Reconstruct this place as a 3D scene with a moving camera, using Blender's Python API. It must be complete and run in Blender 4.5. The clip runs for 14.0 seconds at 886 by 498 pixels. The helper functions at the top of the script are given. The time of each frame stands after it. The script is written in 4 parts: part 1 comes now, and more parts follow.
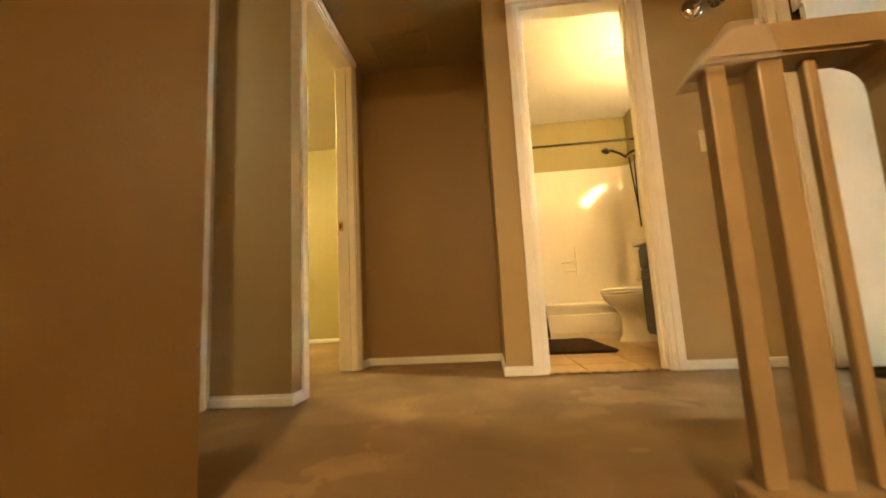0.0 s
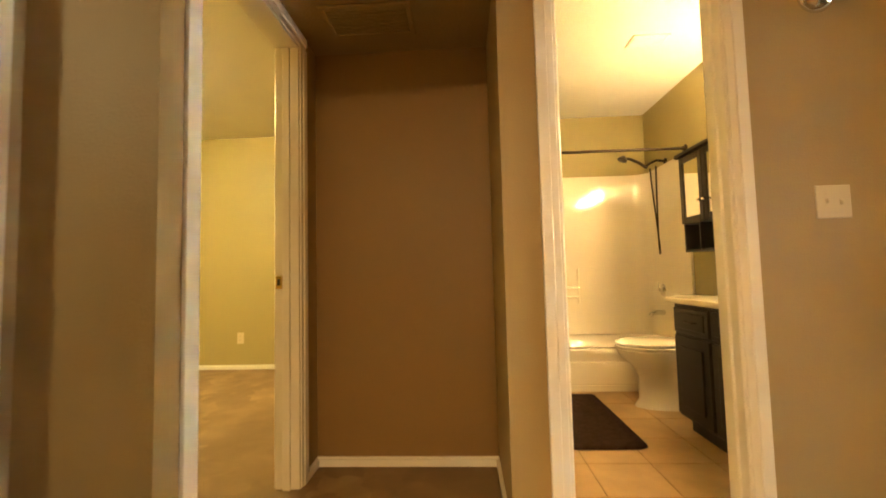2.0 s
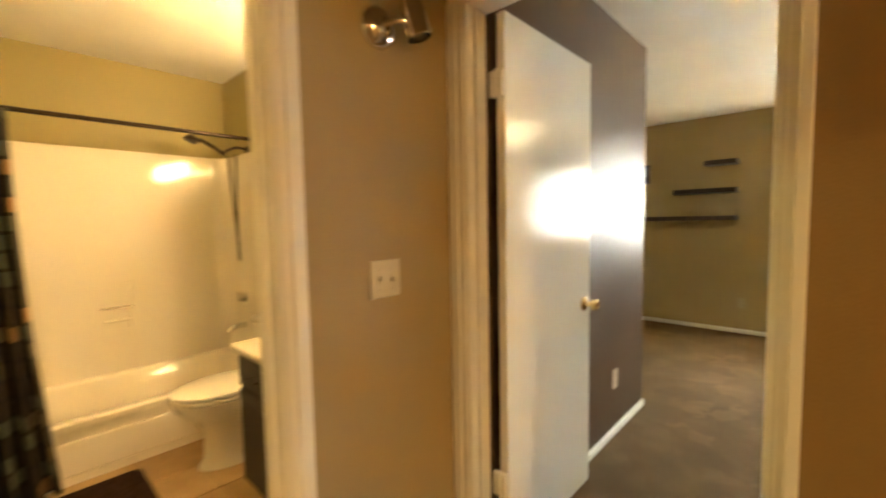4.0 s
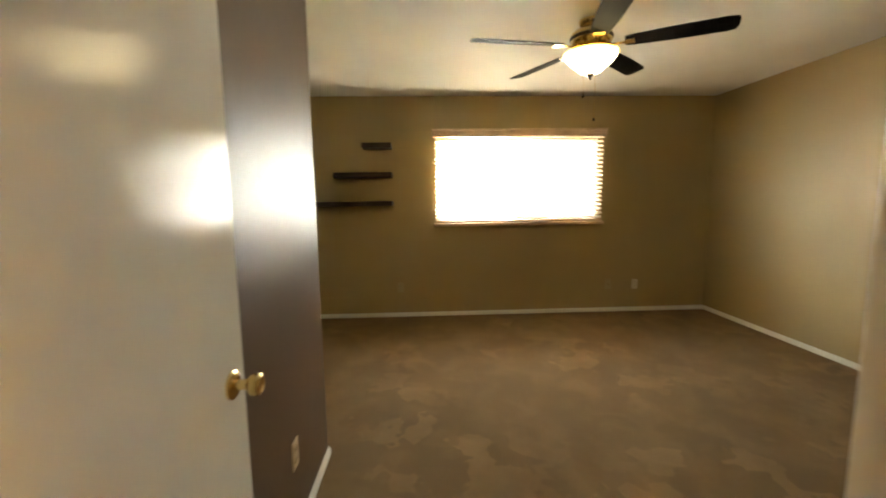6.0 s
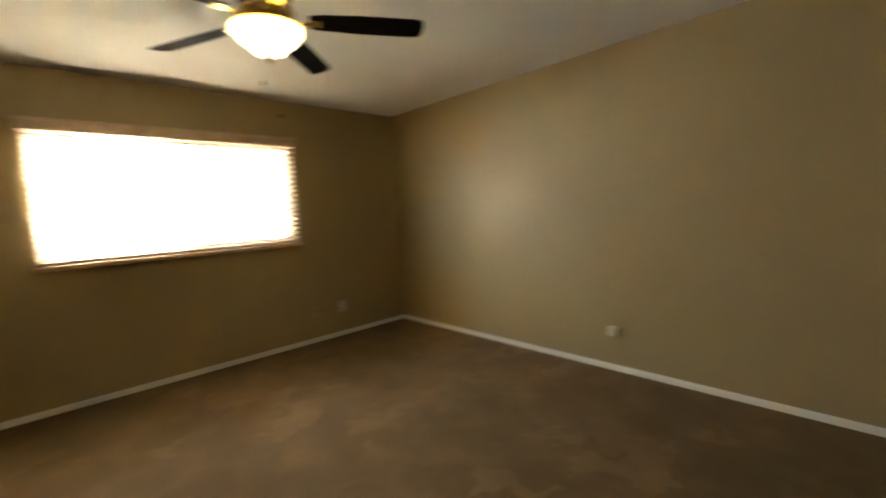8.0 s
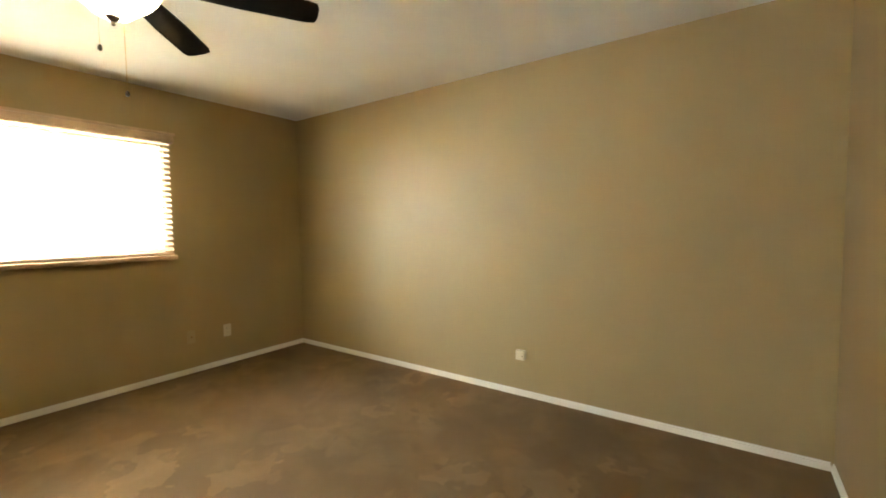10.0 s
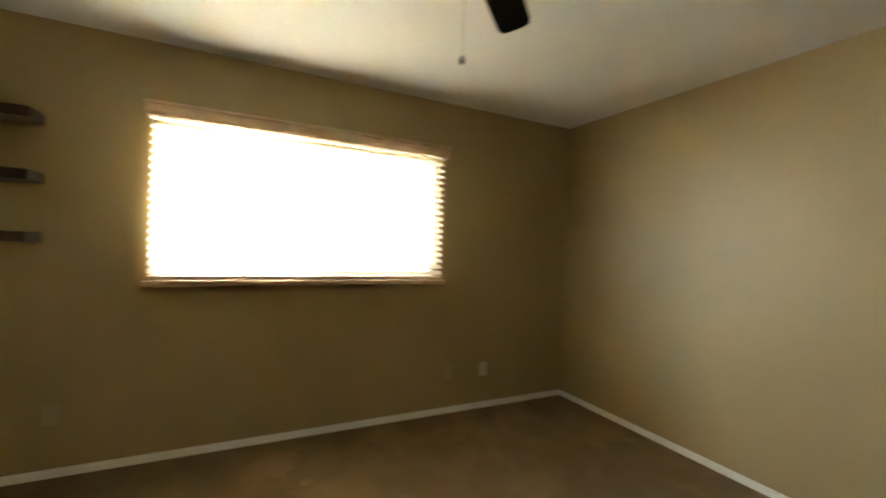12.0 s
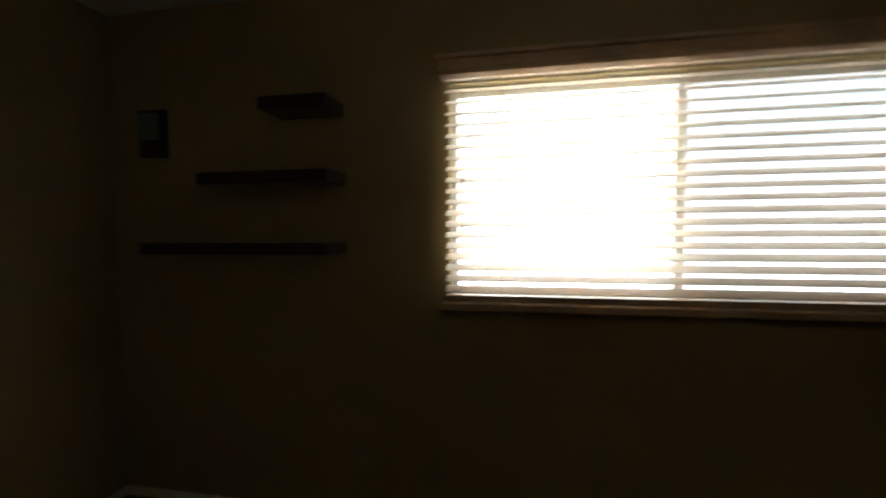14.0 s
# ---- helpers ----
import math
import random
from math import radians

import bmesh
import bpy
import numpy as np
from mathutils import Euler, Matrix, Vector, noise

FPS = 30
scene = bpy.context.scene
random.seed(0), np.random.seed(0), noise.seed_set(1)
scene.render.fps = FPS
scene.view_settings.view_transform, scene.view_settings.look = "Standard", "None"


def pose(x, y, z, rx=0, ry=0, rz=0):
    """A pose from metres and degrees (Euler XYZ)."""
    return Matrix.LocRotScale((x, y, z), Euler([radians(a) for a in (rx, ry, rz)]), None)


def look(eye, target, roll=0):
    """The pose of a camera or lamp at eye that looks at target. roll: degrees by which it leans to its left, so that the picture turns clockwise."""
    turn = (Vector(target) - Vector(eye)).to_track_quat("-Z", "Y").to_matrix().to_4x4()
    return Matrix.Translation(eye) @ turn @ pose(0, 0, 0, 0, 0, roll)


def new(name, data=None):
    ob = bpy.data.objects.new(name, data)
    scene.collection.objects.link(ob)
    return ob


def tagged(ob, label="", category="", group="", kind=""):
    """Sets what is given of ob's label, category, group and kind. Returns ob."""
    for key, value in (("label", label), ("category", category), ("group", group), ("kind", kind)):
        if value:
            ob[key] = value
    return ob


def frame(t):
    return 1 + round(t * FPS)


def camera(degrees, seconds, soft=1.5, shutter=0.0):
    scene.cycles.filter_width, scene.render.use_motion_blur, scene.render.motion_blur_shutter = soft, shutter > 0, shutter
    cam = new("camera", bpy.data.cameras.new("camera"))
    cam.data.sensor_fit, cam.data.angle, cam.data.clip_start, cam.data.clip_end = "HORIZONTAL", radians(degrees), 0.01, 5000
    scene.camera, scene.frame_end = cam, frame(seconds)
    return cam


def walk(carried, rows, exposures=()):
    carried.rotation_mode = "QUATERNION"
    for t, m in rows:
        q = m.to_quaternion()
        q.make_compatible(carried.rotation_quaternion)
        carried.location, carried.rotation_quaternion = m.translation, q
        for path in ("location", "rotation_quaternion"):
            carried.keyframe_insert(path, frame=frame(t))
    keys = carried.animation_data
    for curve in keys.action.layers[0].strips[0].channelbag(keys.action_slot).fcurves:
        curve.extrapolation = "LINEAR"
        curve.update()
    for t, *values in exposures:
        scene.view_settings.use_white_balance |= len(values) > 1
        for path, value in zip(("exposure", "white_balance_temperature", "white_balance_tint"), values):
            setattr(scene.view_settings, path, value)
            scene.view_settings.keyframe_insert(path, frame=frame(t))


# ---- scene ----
cam = camera(93.9, 14.0, soft=1.8, shutter=0.5)
PATH = [
    (0, (-0.268, -2.191, 0.373), (-0.466, -0.219, 0.644), -3.0),
    (0.5, (-0.282, -2.021, 0.501), (-0.451, -0.05, 0.79), -3.2),
    (1, (-0.276, -1.847, 0.631), (-0.661, 0.107, 0.815), -2.1),
    (1.5, (-0.333, -1.656, 0.782), (-0.461, 0.337, 0.883), -1.8),
    (2, (-0.338, -1.484, 0.934), (-0.439, 0.509, 1.055), -1.4),
    (2.5, (-0.343, -1.367, 1.029), (-0.205, 0.626, 1.13), -2.2),
    (3, (-0.313, -1.239, 1.145), (0.379, 0.637, 1.115), -4.7),
    (3.5, (-0.093, -1.091, 1.216), (0.934, 0.623, 1.153), -3.2),
    (4, (0.138, -0.985, 1.324), (1.601, 0.371, 1.186), -1.1),
    (4.2, (0.216, -0.931, 1.333), (1.819, 0.26, 1.226), -1.8),
    (6.3, (1.195, -0.588, 1.338), (3.159, -0.849, 1.069), -1.2),
    (6.5, (1.252, -0.607, 1.335), (3.199, -0.97, 1.053), -2.0),
    (7, (1.432, -0.634, 1.349), (3.34, -1.154, 1.049), -3.4),
    (7.5, (1.629, -0.705, 1.316), (3.437, -1.524, 1.073), -3.4),
    (8, (1.707, -0.797, 1.322), (3.152, -2.165, 1.129), -3.0),
    (8.2, (1.676, -0.884, 1.291), (2.902, -2.456, 1.123), -3.6),
    (10.3, (1.876, -1.054, 1.286), (3.031, -2.684, 1.183), -0.6),
    (10.5, (1.989, -1.049, 1.283), (3.28, -2.573, 1.179), 0.1),
    (11, (2.236, -1.144, 1.331), (3.808, -2.379, 1.273), 2.5),
    (11.5, (2.516, -1.208, 1.326), (4.145, -2.369, 1.301), 2.7),
    (12, (2.832, -1.182, 1.326), (4.621, -2.076, 1.31), 2.2),
    (12.5, (3.16, -1.149, 1.363), (5.134, -1.472, 1.358), 3.2),
    (13, (3.41, -1.113, 1.301), (5.408, -1.192, 1.283), 3.3),
    (13.5, (3.706, -1.042, 1.271), (5.702, -1.147, 1.309), 2.3),
    (14, (3.959, -1.038, 1.369), (5.923, -0.674, 1.275), -0.4),
]

EXPO = (
    (0.0, 4.25, 6900, 10),
    (3.0, 4.25, 6800, 10),
    (3.6, 4.2, 6800, 10),
    (4.2, 4.05, 6800, 10),
    (6.3, 3.25, 7200, 11),
    (7.5, 3.02, 7000, 12),
    (8.2, 2.85, 6800, 11),
    (10.3, 4.0, 6600, 9),
    (11.0, 3.72, 6500, 7),
    (11.5, 3.55, 6300, 6),
    (12.0, 3.1, 6200, 6),
    (12.5, 2.75, 6200, 6),
    (13.0, 1.75, 5900, 12),
    (13.5, 0.9, 5800, 15),
    (14.0, 0.05, 5900, 12),
)
walk(cam, [(t, look(eye, target, roll)) for t, eye, target, roll in PATH], EXPO)

# ---- world and light levels ----
world = bpy.data.worlds.new("sky")
scene.world = world
world.use_nodes = True
wn = world.node_tree
sky = wn.nodes.new("ShaderNodeTexSky")
sky.sky_type = "NISHITA"
sky.sun_disc = False
sky.sun_elevation = radians(50)
sky.sun_rotation = radians(200)
wn.nodes["Background"].inputs[1].default_value = 0.1
wn.links.new(sky.outputs[0], wn.nodes["Background"].inputs[0])

DAY = 11.0          # daylight outside the window
VANITY = 13.0      # bathroom light shades
FAN_BOWL = 1.5     # fan light bowl
STAIR_LAMP = 9.8   # flush ceiling lamp over the stairs
ROOM_LAMP = 26.0    # flush ceiling lamp in the small bedroom
OFFICE_LAMP = 9.0  # flush ceiling lamp in the room beside the stairs
WARM = (1.0, 0.66, 0.29)

# ---- materials ----
def mat(name, col, rough=0.6, metal=0.0, vary=0.12, scale=3.0, fine=60.0, bump=0.1, spec=0.5, coat=0.0, col2=None, trans=0.0):
    m = bpy.data.materials.new(name)
    m.use_nodes = True
    nt = m.node_tree
    n, l = nt.nodes, nt.links
    b = n["Principled BSDF"]
    b.inputs["Roughness"].default_value = rough
    b.inputs["Metallic"].default_value = metal
    b.inputs["Specular IOR Level"].default_value = spec
    b.inputs["Coat Weight"].default_value = coat
    tc = n.new("ShaderNodeTexCoord")
    big = n.new("ShaderNodeTexNoise")
    big.inputs["Scale"].default_value = scale
    big.inputs["Detail"].default_value = 6
    l.new(tc.outputs["Object"], big.inputs["Vector"])
    ramp = n.new("ShaderNodeValToRGB")
    c2 = col2 or tuple(c * (1 - vary) for c in col)
    ramp.color_ramp.elements[0].position, ramp.color_ramp.elements[1].position = 0.35, 0.65
    ramp.color_ramp.elements[0].color = (*c2, 1)
    ramp.color_ramp.elements[1].color = (*col, 1)
    l.new(big.outputs["Fac"], ramp.inputs["Fac"])
    l.new(ramp.outputs["Color"], b.inputs["Base Color"])
    if bump:
        small = n.new("ShaderNodeTexNoise")
        small.inputs["Scale"].default_value = fine
        small.inputs["Detail"].default_value = 4
        l.new(tc.outputs["Object"], small.inputs["Vector"])
        bp = n.new("ShaderNodeBump")
        bp.inputs["Strength"].default_value = bump
        bp.inputs["Distance"].default_value = 0.01
        l.new(small.outputs["Fac"], bp.inputs["Height"])
        l.new(bp.outputs["Normal"], b.inputs["Normal"])
    return m


def glow(name, col, strength):
    m = bpy.data.materials.new(name)
    m.use_nodes = True
    b = m.node_tree.nodes["Principled BSDF"]
    b.inputs["Base Color"].default_value = (0.8, 0.75, 0.65, 1)
    b.inputs["Roughness"].default_value = 0.3
    b.inputs["Emission Color"].default_value = (*col, 1)
    b.inputs["Emission Strength"].default_value = strength
    return m


M_TAN = mat("tan_wall_paint", (0.388, 0.287, 0.138), 0.5, vary=0.06, scale=1.2, fine=140, bump=0.12)
M_ACCENT = mat("brown_satin_paint", (0.108, 0.061, 0.032), 0.40, vary=0.08, scale=1.5, fine=160, bump=0.15, spec=0.3)
M_CARAMEL = mat("caramel_wall_paint", (0.265, 0.168, 0.066), 0.5, vary=0.07, scale=1.2, fine=140, bump=0.12)
M_SAGE = mat("olive_wall_paint", (0.39, 0.335, 0.15), 0.5, vary=0.06, scale=1.2, fine=140, bump=0.12)
M_CEIL = mat("ceiling_paint", (0.77, 0.77, 0.76), 0.8, vary=0.05, scale=2, fine=90, bump=0.45)
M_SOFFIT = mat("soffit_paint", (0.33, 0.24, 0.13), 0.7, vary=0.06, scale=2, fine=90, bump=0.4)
M_WHITE = mat("white_trim_paint", (0.86, 0.84, 0.79), 0.35, vary=0.05, scale=4, fine=120, bump=0.05)
M_DOOR = mat("white_door_gloss_paint", (0.80, 0.78, 0.72), 0.08, vary=0.03, scale=2, fine=180, bump=0.05)
M_PLATE = mat("ivory_plastic", (0.64, 0.57, 0.42), 0.35, vary=0.04, bump=0)
M_PLATE_TAN = mat("tan_painted_plate", (0.41, 0.33, 0.185), 0.45, vary=0.05, bump=0)
M_DARK = mat("black_slot", (0.015, 0.012, 0.01), 0.6, bump=0)
M_BRASS = mat("polished_brass", (0.83, 0.62, 0.27), 0.18, 1.0, vary=0.1, scale=20, bump=0.02)
M_CHROME = mat("chrome", (0.75, 0.74, 0.72), 0.1, 1.0, vary=0.05, scale=20, bump=0)
M_BRONZE = mat("oil_rubbed_bronze", (0.05, 0.035, 0.025), 0.35, 0.8, vary=0.3, scale=30, bump=0.03)
M_ESPRESSO = mat("espresso_wood", (0.02, 0.012, 0.009), 0.42, vary=0.35, scale=7, fine=90, bump=0.08)
M_SHELF = mat("dark_stained_shelf_wood", (0.05, 0.025, 0.018), 0.3, vary=0.35, scale=6, fine=90, bump=0.06)
M_BLADE = mat("dark_walnut_blade", (0.008, 0.006, 0.005), 0.55, vary=0.3, scale=8, fine=60, bump=0.06, spec=0.04)
M_RAIL = mat("varnished_rail_wood", (0.33, 0.245, 0.15), 0.4, vary=0.3, scale=5, fine=70, bump=0.08)
M_BLINDWOOD = mat("honey_wood_valance", (0.68, 0.47, 0.30), 0.4, vary=0.3, scale=6, fine=80, bump=0.08)
M_PORC = mat("white_porcelain", (0.86, 0.83, 0.76), 0.08, vary=0.02, bump=0)
M_ACRYL = mat("white_acrylic_surround", (0.85, 0.81, 0.72), 0.09, vary=0.02, scale=2, bump=0)
M_COUNTER = mat("cream_cultured_marble", (0.84, 0.78, 0.64), 0.15, vary=0.1, scale=6, bump=0)
M_TILE = mat("beige_floor_tile", (0.55, 0.37, 0.19), 0.38, vary=0.2, scale=6, fine=40, bump=0.05)
M_GROUT = mat("tile_grout", (0.53, 0.355, 0.185), 0.9, vary=0.2, scale=30, bump=0.1)
M_RUG = mat("dark_brown_bath_mat", (0.05, 0.026, 0.018), 0.95, vary=0.4, scale=30, fine=250, bump=1.0, spec=0.1)
M_STRIP = mat("worn_brass_strip", (0.42, 0.27, 0.10), 0.4, 0.5, vary=0.5, scale=40, bump=0.1)
M_MIRROR = mat("mirror_glass", (0.88, 0.88, 0.86), 0.02, 1.0, vary=0.01, bump=0)
M_BOWL = glow("lit_alabaster_bowl", (1.0, 0.86, 0.50), FAN_BOWL)
M_SHADE = glow("lit_frosted_shade", (1.0, 0.68, 0.30), VANITY)
M_AMBER = glow("amber_glass_rim", (1.0, 0.62, 0.10), 0.9)
M_STAIRL = glow("lit_stair_lamp_glass", WARM, STAIR_LAMP)
M_ROOML = glow("lit_room_lamp_glass", (1.0, 0.74, 0.28), ROOM_LAMP)
M_OFFL = glow("lit_office_lamp_glass", (1.0, 0.78, 0.40), OFFICE_LAMP)


def carpet_material(name, base):
    m = mat(name, base, 0.95, vary=0.16, scale=2.2, fine=420, bump=1.0, spec=0.1)
    n, l = m.node_tree.nodes, m.node_tree.links
    b = n["Principled BSDF"]
    b.inputs["Sheen Weight"].default_value = 0.05
    tc = [q for q in n if q.bl_idname == "ShaderNodeTexCoord"][0]
    # nap brushed one way or the other in short strokes
    warp = n.new("ShaderNodeTexNoise")
    warp.inputs["Scale"].default_value = 4.5
    warp.inputs["Detail"].default_value = 3
    warp.inputs["Distortion"].default_value = 0.5
    l.new(tc.outputs["Object"], warp.inputs["Vector"])
    st = n.new("ShaderNodeValToRGB")
    st.color_ramp.elements[0].position, st.color_ramp.elements[1].position = 0.47, 0.63
    st.color_ramp.elements[0].color, st.color_ramp.elements[1].color = (0.94, 0.935, 0.93, 1), (1.06, 1.06, 1.06, 1)
    l.new(warp.outputs["Fac"], st.inputs["Fac"])
    ramp = [q for q in n if q.bl_idname == "ShaderNodeValToRGB" and q != st][0]
    # crushed patches of pile, in loose clusters
    warp2 = n.new("ShaderNodeMix")
    warp2.data_type = "RGBA"
    warp2.inputs[0].default_value = 0.26
    wob = n.new("ShaderNodeTexNoise")
    wob.inputs["Scale"].default_value = 7.0
    l.new(tc.outputs["Object"], wob.inputs["Vector"])
    l.new(tc.outputs["Object"], warp2.inputs[6])
    l.new(wob.outputs["Color"], warp2.inputs[7])
    vo = n.new("ShaderNodeTexVoronoi")
    vo.inputs["Scale"].default_value = 6.0
    l.new(warp2.outputs[2], vo.inputs["Vector"])
    pick = n.new("ShaderNodeSeparateColor")
    l.new(vo.outputs["Color"], pick.inputs[0])
    mask = n.new("ShaderNodeTexNoise")
    mask.inputs["Scale"].default_value = 0.9
    l.new(tc.outputs["Object"], mask.inputs["Vector"])
    prod = n.new("ShaderNodeMath")
    prod.operation = "MULTIPLY"
    l.new(pick.outputs[0], prod.inputs[0])
    l.new(mask.outputs["Fac"], prod.inputs[1])
    pr = n.new("ShaderNodeValToRGB")
    pr.color_ramp.elements[0].position, pr.color_ramp.elements[1].position = 0.37, 0.57
    pr.color_ramp.elements[0].color, pr.color_ramp.elements[1].color = (0.98, 0.98, 0.98, 1), (1.30, 1.30, 1.28, 1)
    l.new(prod.outputs[0], pr.inputs["Fac"])
    last = ramp.outputs["Color"]
    for extra in (st, pr):
        mx = n.new("ShaderNodeMix")
        mx.data_type, mx.blend_type = "RGBA", "MULTIPLY"
        mx.inputs[0].default_value = 1.0
        l.new(last, mx.inputs[6])
        l.new(extra.outputs["Color"], mx.inputs[7])
        last = mx.outputs[2]
    l.new(last, b.inputs["Base Color"])
    return m


M_CARPET = carpet_material("beige_carpet_pile", (0.42, 0.29, 0.16))
# hall carpet again, its colour darkened to stand in for dimmer bedroom light
M_CARPET_DIM = carpet_material("dimmed_carpet_pile", (0.245, 0.150, 0.066))


def slat_material():
    m = mat("honey_blind_slat", (0.68, 0.53, 0.36), 0.45, vary=0.15, scale=9, bump=0.03)
    n, l = m.node_tree.nodes, m.node_tree.links
    b = n["Principled BSDF"]
    tr = n.new("ShaderNodeBsdfTranslucent")
    tr.inputs["Color"].default_value = (0.92, 0.86, 0.76, 1)
    mix = n.new("ShaderNodeMixShader")
    mix.inputs[0].default_value = 0.55
    l.new(b.outputs[0], mix.inputs[1])
    l.new(tr.outputs[0], mix.inputs[2])
    l.new(mix.outputs[0], n["Material Output"].inputs[0])
    return m


M_SLAT = slat_material()


def see_through(name, col, amount, rough=0.05):
    m = bpy.data.materials.new(name)
    m.use_nodes = True
    n, l = m.node_tree.nodes, m.node_tree.links
    b = n["Principled BSDF"]
    b.inputs["Base Color"].default_value = (*col, 1)
    b.inputs["Roughness"].default_value = rough
    t = n.new("ShaderNodeBsdfTransparent")
    mix = n.new("ShaderNodeMixShader")
    mix.inputs[0].default_value = amount
    l.new(b.outputs[0], mix.inputs[1])
    l.new(t.outputs[0], mix.inputs[2])
    l.new(mix.outputs[0], n["Material Output"].inputs[0])
    return m


M_GLASS = see_through("window_glass", (0.9, 0.95, 0.95), 0.93)
M_SCREEN = see_through("grey_insect_screen", (0.12, 0.11, 0.10), 0.55, 0.8)
M_FILM = see_through("clear_plastic_wrap", (0.62, 0.58, 0.60), 0.72, 0.2)


def backdrop_material():
    m = bpy.data.materials.new("bright_garden_haze")
    m.use_nodes = True
    n, l = m.node_tree.nodes, m.node_tree.links
    n.remove(n["Principled BSDF"])
    tc = n.new("ShaderNodeTexCoord")
    ns = n.new("ShaderNodeTexNoise")
    ns.inputs["Scale"].default_value = 0.9
    ns.inputs["Detail"].default_value = 5
    l.new(tc.outputs["Object"], ns.inputs["Vector"])
    r = n.new("ShaderNodeValToRGB")
    r.color_ramp.elements[0].position, r.color_ramp.elements[1].position = 0.36, 0.56
    r.color_ramp.elements[0].color, r.color_ramp.elements[1].color = (0.62, 0.80, 0.76, 1), (0.94, 0.98, 1.0, 1)
    l.new(ns.outputs["Fac"], r.inputs["Fac"])
    sep = n.new("ShaderNodeSeparateXYZ")
    l.new(tc.outputs["Object"], sep.inputs[0])
    mr = n.new("ShaderNodeMapRange")
    mr.inputs["From Min"].default_value, mr.inputs["From Max"].default_value = 0.2, 1.6
    mr.inputs["To Min"].default_value, mr.inputs["To Max"].default_value = DAY * 1.7, DAY * 0.55
    l.new(sep.outputs["Z"], mr.inputs["Value"])
    e = n.new("ShaderNodeEmission")
    l.new(mr.outputs[0], e.inputs[1])
    l.new(r.outputs["Color"], e.inputs[0])
    l.new(e.outputs[0], n["Material Output"].inputs[0])
    return m


def curtain_material():
    m = mat("patchwork_curtain_cloth", (0.3, 0.2, 0.1), 0.85, bump=0.2, fine=300)
    n, l = m.node_tree.nodes, m.node_tree.links
    tc = [q for q in n if q.bl_idname == "ShaderNodeTexCoord"][0]
    br = n.new("ShaderNodeTexBrick")
    br.offset = 0.5
    br.inputs["Scale"].default_value = 1.0
    br.inputs["Brick Width"].default_value = 0.085
    br.inputs["Row Height"].default_value = 0.085
    br.inputs["Mortar Size"].default_value = 0.009
    br.inputs["Mortar Smooth"].default_value = 0.1
    br.inputs["Color1"].default_value = (0, 0, 0, 1)
    br.inputs["Color2"].default_value = (1, 1, 1, 1)
    br.inputs["Mortar"].default_value = (0.5, 0.5, 0.5, 1)
    l.new(tc.outputs["UV"], br.inputs["Vector"])
    r = n.new("ShaderNodeValToRGB")
    r.color_ramp.interpolation = "CONSTANT"
    el = r.color_ramp.elements
    el[0].position, el[0].color = 0.0, (0.03, 0.022, 0.018, 1)
    el[1].position, el[1].color = 0.3, (0.10, 0.12, 0.10, 1)
    for p, c in ((0.5, (0.03, 0.02, 0.016, 1)), (0.66, (0.34, 0.20, 0.10, 1)), (0.8, (0.14, 0.12, 0.08, 1)), (0.9, (0.04, 0.03, 0.02, 1))):
        q = el.new(p)
        q.color = c
    l.new(br.outputs["Color"], r.inputs["Fac"])
    mx = n.new("ShaderNodeMix")
    mx.data_type = "RGBA"
    l.new(br.outputs["Fac"], mx.inputs[0])
    l.new(r.outputs["Color"], mx.inputs[6])
    mx.inputs[7].default_value = (0.015, 0.012, 0.01, 1)
    l.new(mx.outputs[2], n["Principled BSDF"].inputs["Base Color"])
    return m


# ---- mesh helpers ----
def cube(bm, x0, y0, z0, x1, y1, z1, bev=0.0, seg=2):
    r = bmesh.ops.create_cube(bm, size=1.0, matrix=Matrix.Translation(((x0 + x1) / 2, (y0 + y1) / 2, (z0 + z1) / 2)) @ Matrix.Diagonal((abs(x1 - x0), abs(y1 - y0), abs(z1 - z0), 1)))
    if bev:
        vs = set(r["verts"])
        es = [e for e in bm.edges if e.verts[0] in vs and e.verts[1] in vs]
        bmesh.ops.bevel(bm, geom=es, offset=bev, segments=seg, affect="EDGES", profile=0.5)
    return bm


def box(x0, y0, z0, x1, y1, z1, bev=0.0, seg=2):
    return cube(bmesh.new(), x0, y0, z0, x1, y1, z1, bev, seg)


def lathe(bm, profile, m=Matrix(), n=28):
    """Turns (radius, height) pairs round the local z axis."""
    rings = []
    for r, h in profile:
        rings.append([bm.verts.new(m @ Vector((r * math.cos(2 * math.pi * i / n), r * math.sin(2 * math.pi * i / n), h))) for i in range(n)])
    for a, b in zip(rings, rings[1:]):
        for i in range(n):
            bm.faces.new((a[i], a[(i + 1) % n], b[(i + 1) % n], b[i]))
    bm.faces.new(list(reversed(rings[0])))
    bm.faces.new(rings[-1])
    bmesh.ops.recalc_face_normals(bm, faces=bm.faces[:])
    return bm


def tube(bm, pts, r, n=10):
    pts = [Vector(p) for p in pts]
    rings = []
    for i, p in enumerate(pts):
        d = (pts[min(i + 1, len(pts) - 1)] - pts[max(i - 1, 0)]).normalized()
        q = d.to_track_quat("Z", "Y")
        rings.append([bm.verts.new(p + q @ Vector((r * math.cos(2 * math.pi * k / n), r * math.sin(2 * math.pi * k / n), 0))) for k in range(n)])
    for a, b in zip(rings, rings[1:]):
        for k in range(n):
            bm.faces.new((a[k], a[(k + 1) % n], b[(k + 1) % n], b[k]))
    bm.faces.new(list(reversed(rings[0])))
    bm.faces.new(rings[-1])
    bmesh.ops.recalc_face_normals(bm, faces=bm.faces[:])
    return bm


